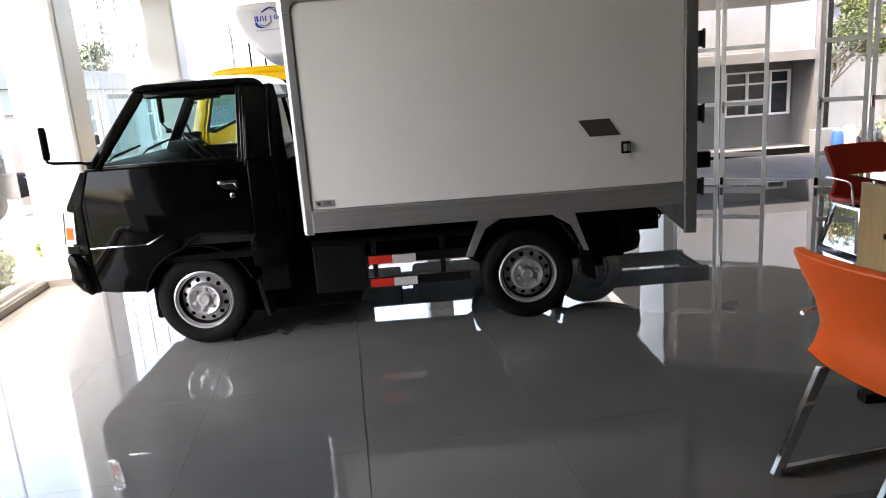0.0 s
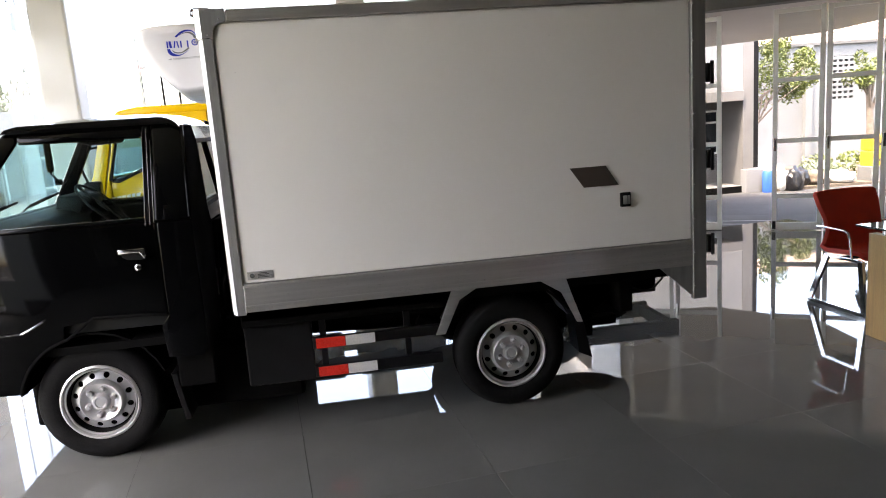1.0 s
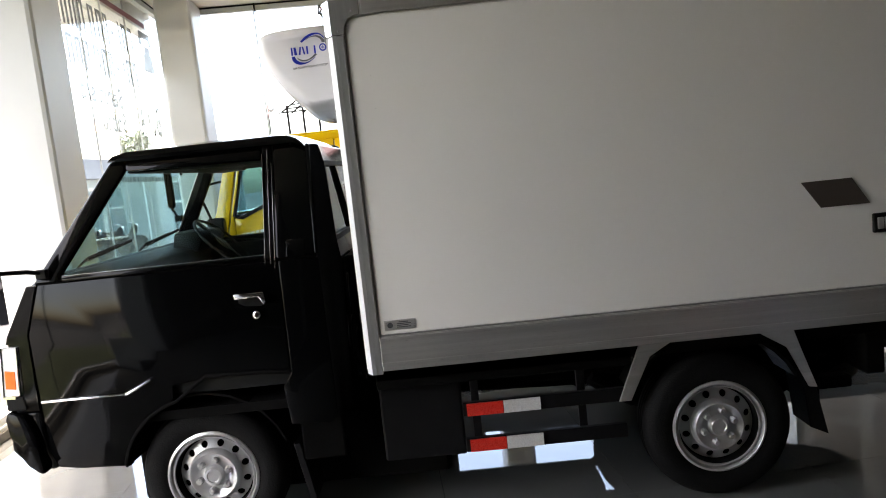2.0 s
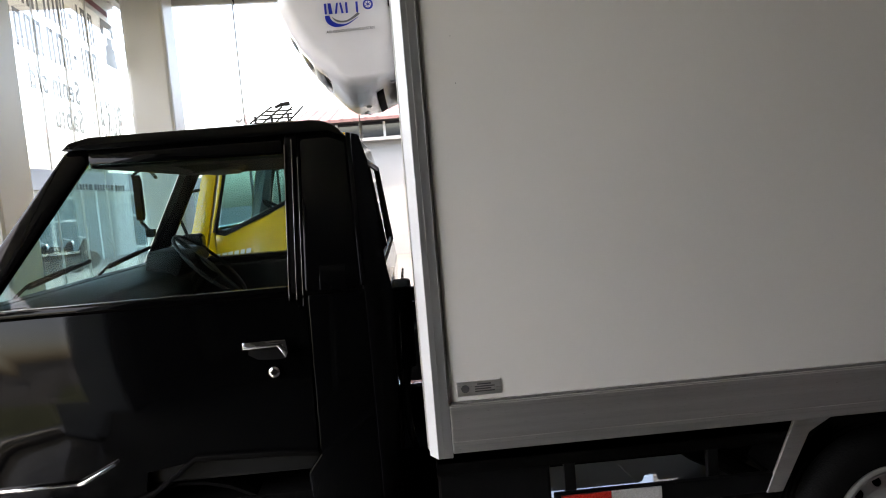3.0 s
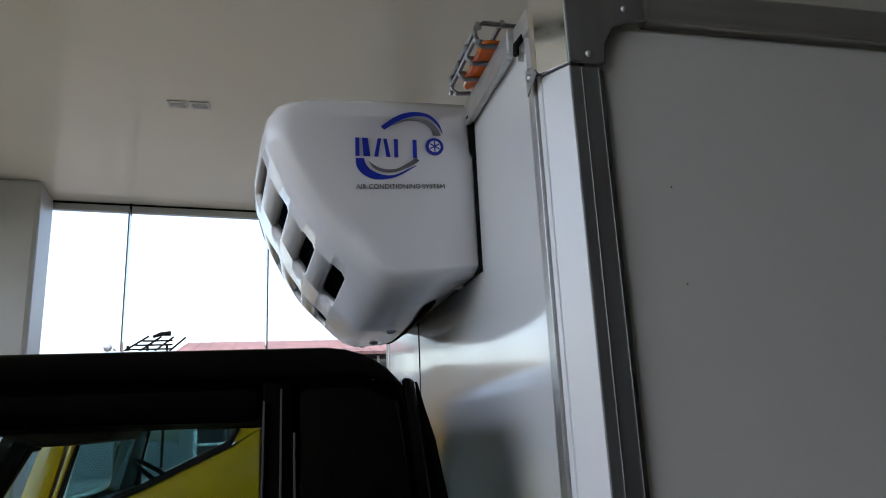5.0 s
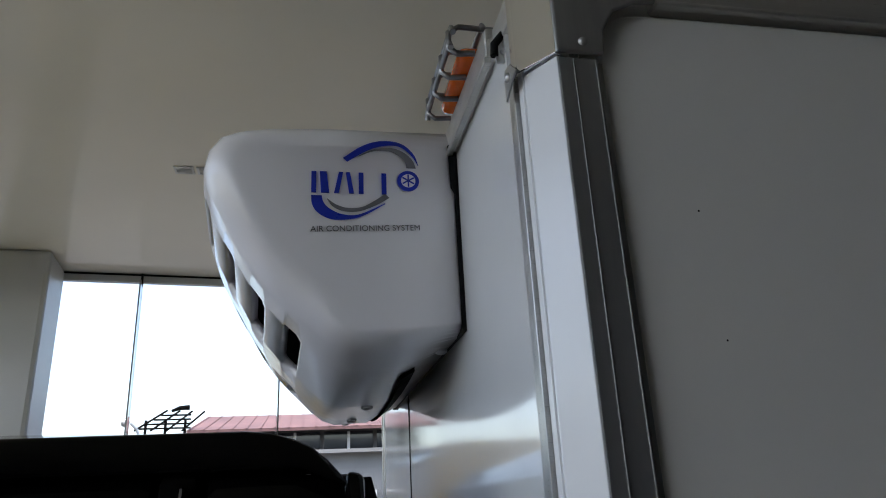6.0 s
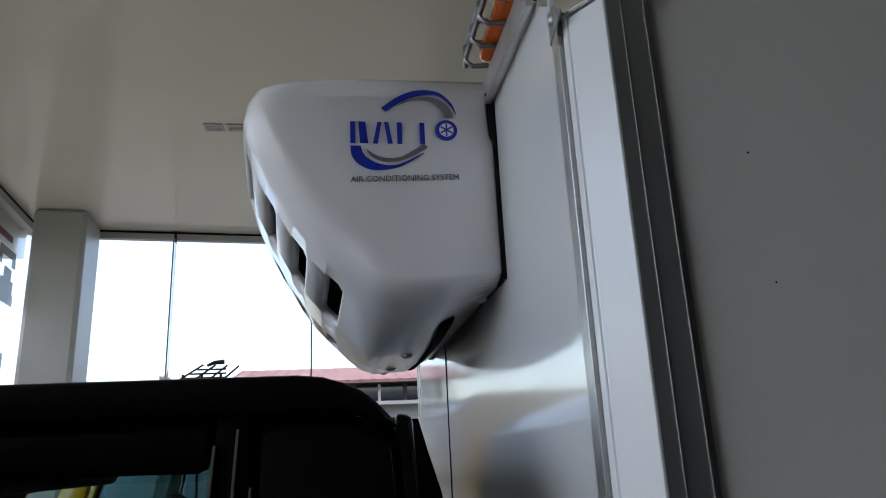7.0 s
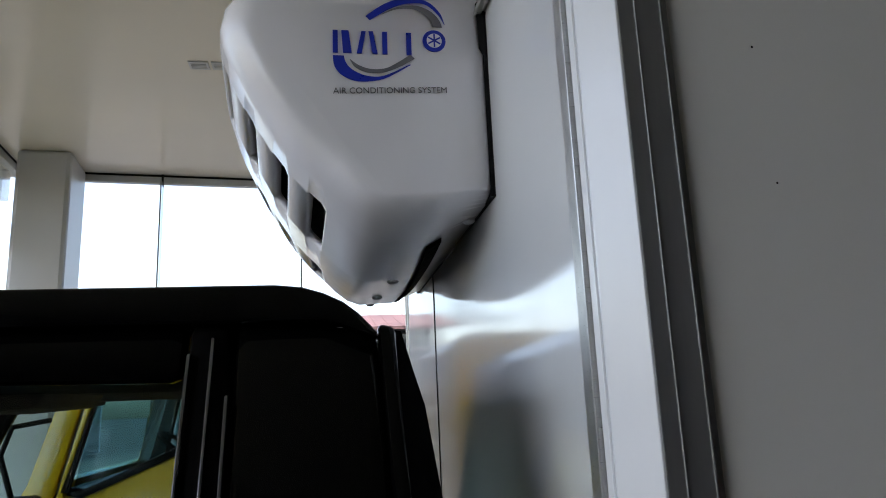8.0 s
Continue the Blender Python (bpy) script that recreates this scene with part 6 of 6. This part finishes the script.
part("slope", prism([(20.4, 3.0), (25, 4.9), (25, 4.8), (20.4, 2.9)], 10.5, 28, "yz"), M_TILES, shed)
part("gable_wall", box(10.6, 27.8, 20.6, 20.8, GND, 2.95), M_YARDW, shed)
for k in range(42):
    part("roof_roll", prism([(20.38, 3.005), (25, 4.91), (25, 4.94), (20.38, 3.035)], 10.6 + k * 0.41, 10.68 + k * 0.41, "yz"), M_TILES, shed)
structure("planting_bed", prism([(9.6, 15.5), (22, 14.6), (22, 20), (9.6, 20)], GND - 0.02, GND + 0.06, "xy"), M_SOIL, "planted strip below the boundary wall", "ground")


def clump(count, centre, size, leaf, seed, droop=0.0, flat=0.55):
    """Many small leaves in an uneven cloud of lumps."""
    rng = random.Random(seed)
    lumps = [(Vector((rng.gauss(0, 0.45), rng.gauss(0, 0.45), rng.gauss(0, 0.38))), rng.uniform(0.28, 0.5)) for _ in range(11)]
    verts, faces = [], []
    for _ in range(count):
        c, r = rng.choice(lumps)
        d = Vector((rng.gauss(0, 1), rng.gauss(0, 1), rng.gauss(0, 1))).normalized() * r * rng.uniform(0.35, 1.0) ** 0.5
        p = c + d
        p = Vector((centre[0] + p.x * size[0], centre[1] + p.y * size[1], centre[2] + p.z * size[2]))
        n = Vector((rng.gauss(0, 1), rng.gauss(0, 1), rng.gauss(0.8, 1))).normalized()
        a = n.orthogonal().normalized()
        a = (Matrix.Rotation(rng.uniform(0, 6.28), 3, n) @ a)
        b = n.cross(a)
        w = leaf * rng.uniform(0.6, 1.3)
        i = len(verts)
        verts += [p - a * w, p - b * w * flat * 0.8, p + a * w, p + b * w * flat * 0.8 - n * 0.1 * w]
        faces.append((i, i + 1, i + 2, i + 3))
    me = bpy.data.meshes.new("crown")
    me.from_pydata([tuple(v) for v in verts], [], faces)
    return me


def tree(label, base, height, crown, size, leaf, count, seed, mat):
    t = thing("tree", label, "tree", "trees outside")
    rng = random.Random(seed)
    x, y, z = base
    top = Vector(crown)
    pts = [Vector(base), Vector((x + 0.03, y, z + height * 0.4)), Vector((x - 0.02, y + 0.04, z + height * 0.7)), top]
    part("trunk", tube(pts, [0.09 * height / 2.5, 0.075 * height / 2.5, 0.06 * height / 2.5, 0.02], 10), M_BARK, t, smooth=60)
    for k in range(7):
        a = rng.uniform(0, 6.28)
        s = pts[1].lerp(pts[3], rng.uniform(0.2, 0.8))
        e = Vector((crown[0] + size[0] * 0.7 * math.cos(a), crown[1] + size[1] * 0.7 * math.sin(a), crown[2] + size[2] * rng.uniform(-0.4, 0.6)))
        part("limb", tube([s, s.lerp(e, 0.5) + Vector((0, 0, 0.08)), e], [0.03 * height / 2.5, 0.02 * height / 2.5, 0.006], 6), M_BARK, t, smooth=60)
    me = clump(count, crown, size, leaf, seed + 1)
    me.materials.append(mat)
    ob = new("crown", me)
    ob.parent = t
    return t


tree("small yard tree with bright yellow-green leaves", (10.35, 17.8, GND), 2.6, (11.35, 18.0, 2.0), (0.98, 0.9, 1.0), 0.052, 5600, 4, M_LEAFY)
tree("slim tree against the boundary wall", (13.98, 18.0, GND), 3.0, (14.0, 18.0, 2.1), (0.55, 0.5, 0.6), 0.05, 1700, 9, M_LEAFY)
tree("pale leafy street tree beyond the shop roof", (-18.0, 42.0, -0.12), 4.6, (-17.9, 42.0, 4.3), (1.1, 1.1, 1.45), 0.15, 1800, 28, M_LEAF)


def shrub(label, at, size, leaf, count, seed, mat):
    me = clump(count, at, size, leaf, seed)
    me.materials.append(mat)
    return tagged(new("shrub", me), label, "shrub", "shrubs", "stuff")


for k, (x, y, r) in enumerate(((11.6, 16.6, 0.7), (12.4, 16.9, 0.8), (13.3, 16.5, 0.8), (14.3, 16.4, 0.9), (15.4, 16.6, 0.9))):
    shrub("low green shrubs along the boundary wall", (x, y, -0.18), (r, 0.5, 0.30), 0.06, 700, 50 + k, M_LEAFY if k % 2 else M_LEAF)
for k, (x, y, r) in enumerate(((-4.1, 5.3, 0.35), (-4.3, 6.9, 0.4), (-4.2, 4.0, 0.35), (-4.4, 8.6, 0.4))):
    shrub("small garden plants outside the side glass", (x, y, 0.05), (r, r, 0.28), 0.06, 420, 70 + k, M_LEAFY)


def sack(label, at, r, h, mat, seed):
    rng = random.Random(seed)
    bm = bmesh.new()
    bmesh.ops.create_icosphere(bm, subdivisions=3, radius=1)
    for v in bm.verts:
        n = 1 + 0.28 * noise.noise(v.co * 2.2 + Vector((seed, 0, 0))) + 0.10 * noise.noise(v.co * 6)
        v.co = Vector((v.co.x * r * n, v.co.y * r * n, max(0.0, (v.co.z + 0.75) * h * 0.6 * n)))
    ob = part("rubbish_bag", moved(bm, Matrix.Translation(at)), mat, None, "", 60)
    return tagged(ob, label, "bag", "rubbish bags")


sack("crumpled black rubbish bag by the low wall", (10.04, 15.45, GND), 0.21, 0.48, M_BAG, 1)
sack("crumpled black rubbish bag on the planted strip", (10.42, 15.75, GND + 0.06), 0.20, 0.36, M_BAG, 2)
sack("pale plastic rubbish bag by the blue can", (9.78, 15.62, GND), 0.20, 0.55, M_WHITEP, 3)
sack("brown sack of dry leaves on the planted strip", (10.75, 15.75, GND + 0.06), 0.26, 0.30, M_SOIL, 4)
sack("pale plastic rubbish bag on the planted strip", (11.35, 15.7, GND + 0.06), 0.34, 0.26, M_WHITEP, 5)
barrel = thing("blue_can", "blue plastic can beside the low wall", "can")
part("body", moved(lathe([(0.0, 0.0), (0.12, 0.0), (0.125, 0.02), (0.125, 0.44), (0.10, 0.49), (0.0, 0.49)], 20, "z"), Matrix.Translation((9.46, 15.54, GND))), M_PLASTICB, barrel, smooth=40)
part("cap", moved(lathe([(0.0, 0.49), (0.04, 0.49), (0.04, 0.53), (0.0, 0.53)], 14, "z"), Matrix.Translation((9.46, 15.54, GND))), M_WHITEP, barrel)
for k in range(2):
    cr = thing("plastic_crate", "yellow plastic crate stacked in the yard", "crate", "yard crates")
    z = -0.09 + 0.36 * k
    part("body", box(11.93, 12.42, 15.4, 15.78, z, z + 0.345, 0.03), M_PLASTICY, cr)
    part("dark_label", box(12.05, 12.30, 15.394, 15.399, z + 0.10, z + 0.17), M_BLACKM, cr)
st = thing("crate_stand", "concrete block under the yellow crates", "block")
part("body", box(11.90, 12.45, 15.37, 15.81, GND, -0.091, 0.02), M_PAVE, st)

# ---- beyond the glass front ----
structure("forecourt", box(-30, 3.4, BACK + 0.25, 40, -0.47, -0.105), M_PAVE, "pale concrete forecourt outside the glass", "pavement")
structure("side_path", box(-5.8, LEFT - 0.25, -12, BACK + 0.24, -0.47, -0.107), M_GRASS, "low grass and soil strip outside the side glass", "ground")
structure("side_street", box(-30, -5.8, -12, BACK + 0.24, -0.47, -0.109), M_PAVE, "pale concrete side street beyond the grass", "road")
house = thing("red_roofed_house", "white house with a low red roof behind the glass front", "house")
part("wall", box(-3.2, 7.0, 20.4, 27, -0.12, 2.86), M_WHITEW, house)
part("upper_band", box(-3.1, 6.9, 20.7, 26.5, 2.86, 3.40), M_DIMW, house)
for k in range(8):
    w = part("upper_window", box(-2.95 + k * 1.2, -1.85 + k * 1.2, 20.62, 20.69, 2.90, 3.30), M_DARKG, house)
    part("frame_bar", box(-2.43 + k * 1.2, -2.37 + k * 1.2, 20.58, 20.615, 2.90, 3.30), M_ALU_W, w)
part("ledge", box(-3.3, 7.1, 20.1, 20.699, 2.80, 2.88), M_WHITEW, house)
part("roof", prism([(20.0, 3.36), (23.2, 4.02), (26.6, 3.3), (26.6, 3.24), (23.2, 3.94), (20.0, 3.29)], -3.45, 7.4, "yz"), M_ROOF, house)
for k in range(37):
    part("roof_sheet_rib", prism([(19.98, 3.362), (23.2, 4.025), (23.2, 4.034), (19.98, 3.371)], -3.42 + k * 0.295, -3.38 + k * 0.295, "yz"), M_ROOF, house)
for k in range(5):
    w = part("window", box(-2.9 + k * 2.1, -1.5 + k * 2.1, 20.36, 20.39, 0.67, 2.0), M_DARKG, house)
    for x in (0.0, 0.66, 1.32):
        part("frame_bar", box(-2.9 + k * 2.1 + x, -2.82 + k * 2.1 + x, 20.31, 20.355, 0.67, 2.0), M_ALU_W, w)
    for z in (0.67, 1.42, 1.94):
        part("frame_bar", box(-2.9 + k * 2.1, -1.5 + k * 2.1, 20.30, 20.309, z, z + 0.06), M_ALU_W, w)
scaf = thing("roof_frame", "dark metal framework at the end of the red roof", "frame")
for k in range(4):
    part("sloping_bar", tube([(-4.50 + 0.30 * k, 20.0 + 0.1 * k, 3.38), (-3.86 + 0.24 * k, 20.0 + 0.1 * k, 3.79)], 0.022, 6), M_CHASSIS, scaf)
for z in (3.42, 3.51, 3.60, 3.69):
    part("cross_bar", tube([(-4.48 + (z - 3.38) * 1.56, 20.05, z), (-3.38, 20.05, z)], 0.020, 6), M_CHASSIS, scaf)
for x in (-4.3, -3.9, -3.5):
    part("leg", tube([(x, 20.1, -0.12), (x, 20.1, 3.6)], 0.03, 6), M_CHASSIS, scaf)
part("horn", tube([(-3.78, 20.0, 3.77), (-3.62, 20.0, 3.83), (-3.42, 20.0, 3.84)], [0.03, 0.045, 0.055], 10), M_CHASSIS, scaf)
lampp = thing("street_lamp", "small grey lamp on a thin post", "street lamp")
part("post", tube([(-4.15, 19.0, -0.12), (-4.15, 19.0, 3.1), (-4.23, 19.0, 3.3), (-4.35, 19.0, 3.42)], 0.025, 8), M_ALUD, lampp, smooth=60)
part("head", moved(lathe([(0.0, 0.0), (0.07, 0.03), (0.09, 0.10), (0.05, 0.16), (0.0, 0.17)], 14, "z"), pose(-4.39, 19.0, 3.38, 0, -50, 0)), M_ALUD, lampp, smooth=50)

M_SHOP = material("grey_green_shopfront", (0.20, 0.25, 0.24), 0.15, vary=0.15, scale=0.6)
shop = thing("shop_building", "white shop building with dark glass across the side street", "building")
part("wall_end", box(-15, -12.3, 6.3, 7.3, -0.12, 3.2), M_WHITEW, shop)
part("fascia", box(-15, -12.1, 6.3, 42.5, 2.45, 3.12, 0.02), M_WHITEW, shop)
part("rear_wall", box(-15.2, -15, 6.3, 42.5, -0.12, 3.1), M_GREYW, shop)
for k in range(8):
    part("shop_glass", box(-12.36, -12.3, 7.3 + k * 4.4, 11.62 + k * 4.4, -0.1, 2.45), M_SHOP, shop)
    part("mullion", box(-12.4, -12.26, 11.62 + k * 4.4, 11.70 + k * 4.4, -0.12, 2.45), M_ALU_W, shop)


def motorcycle(at, turn):
    mc = thing("motorcycle", "dark parked motorcycle across the side street", "motorcycle", "parked motorcycles")
    for x in (-0.6, 0.6):
        part("wheel", moved(lathe([(0.20, -0.03), (0.28, -0.045), (0.28, 0.045), (0.20, 0.03)], 24), Matrix.Translation((x, 0, 0.28))), M_RUBBER, mc)
    part("body", prism([(-0.65, 0.55), (-0.5, 0.72), (0.0, 0.70), (0.25, 0.55), (0.45, 0.9), (0.55, 0.95), (0.58, 0.7), (0.3, 0.35), (-0.2, 0.3)], -0.12, 0.12, "xz", 0.04), M_BLACKM, mc, smooth=40)
    part("seat", prism([(-0.6, 0.70), (-0.55, 0.80), (0.05, 0.76), (0.1, 0.68)], -0.13, 0.13, "xz", 0.03), M_VINYL, mc, smooth=40)
    part("handlebar", tube([(0.42, -0.33, 1.02), (0.50, -0.1, 0.98), (0.50, 0.1, 0.98), (0.42, 0.33, 1.02)], 0.016, 8), M_STEEL, mc)
    part("headlamp", moved(lathe([(0.0, 0.0), (0.07, 0.02), (0.08, 0.08), (0.0, 0.12)], 14, "x"), Matrix.Translation((0.52, 0, 0.88))), M_LENS, mc)
    mc.matrix_basis = pose(*at, 0, 0, turn)


for k in range(5):
    motorcycle((-11.3 + 0.1 * (k % 2), 19.6 + 1.25 * k, -0.107), 20 + 5 * k)

motorcycle((-7.05, 12.75, -0.107), 65)
gate = thing("metal_gate", "plain grey metal gate panel beyond the side glass", "gate")
part("panel", box(-7.46, -6.75, 13.22, 13.26, 0.0, 1.66, 0.004), M_GREYW, gate)
for x in (-7.50, -6.75):
    part("post", box(x, x + 0.05, 13.21, 13.27, -0.108, 1.72, 0.004), M_ALUD, gate)
part("top_bar", box(-7.45, -6.75, 13.20, 13.28, 1.66, 1.71, 0.004), M_ALUD, gate)

# ---- floor tiles, last ----
JOINT = -1.061
structure("floor_joint", box(JOINT - 0.002, JOINT + 0.002, REAR, BACK - 0.1, -0.011, 0.0006), M_BLACKM, "thin dark movement joint across the tiled floor", "joint", at=SITE)
TP = 0.84
tile = bmesh.new()
bmesh.ops.create_cube(tile, size=1)
for v in tile.verts:
    v.co = Vector((v.co.x * (TP - 0.0008), v.co.y * (TP - 0.0008), v.co.z * 0.011 - 0.0055))
edges = [e for e in tile.edges if all(v.co.z > -0.004 for v in e.verts)]
bmesh.ops.bevel(tile, geom=edges, offset=0.0003, segments=1, affect="EDGES")
tile_me = mesh_of("tile", tile)
tile_me.materials.append(M_TILE)


def inside(x, y):
    if not (-4.0 < x + TP / 2 and x - TP / 2 < RIGHT and REAR < y + TP / 2 and y - TP / 2 < BACK + 0.1):
        return False
    w = SITE @ Vector((x, y, 0))
    return (w - ENT).cross(ENT_WAY).z > -0.5 or x < 3.7


for i in range(-4, 12):
    for j in range(-7, 14):
        x, y = JOINT + (i + 0.5) * TP, 0.6 + j * TP
        if inside(x, y):
            x += 0.002 if i >= 0 else -0.002
            t = new("tile", tile_me)
            t.parent = floor
            t.location = (x, y, 0)
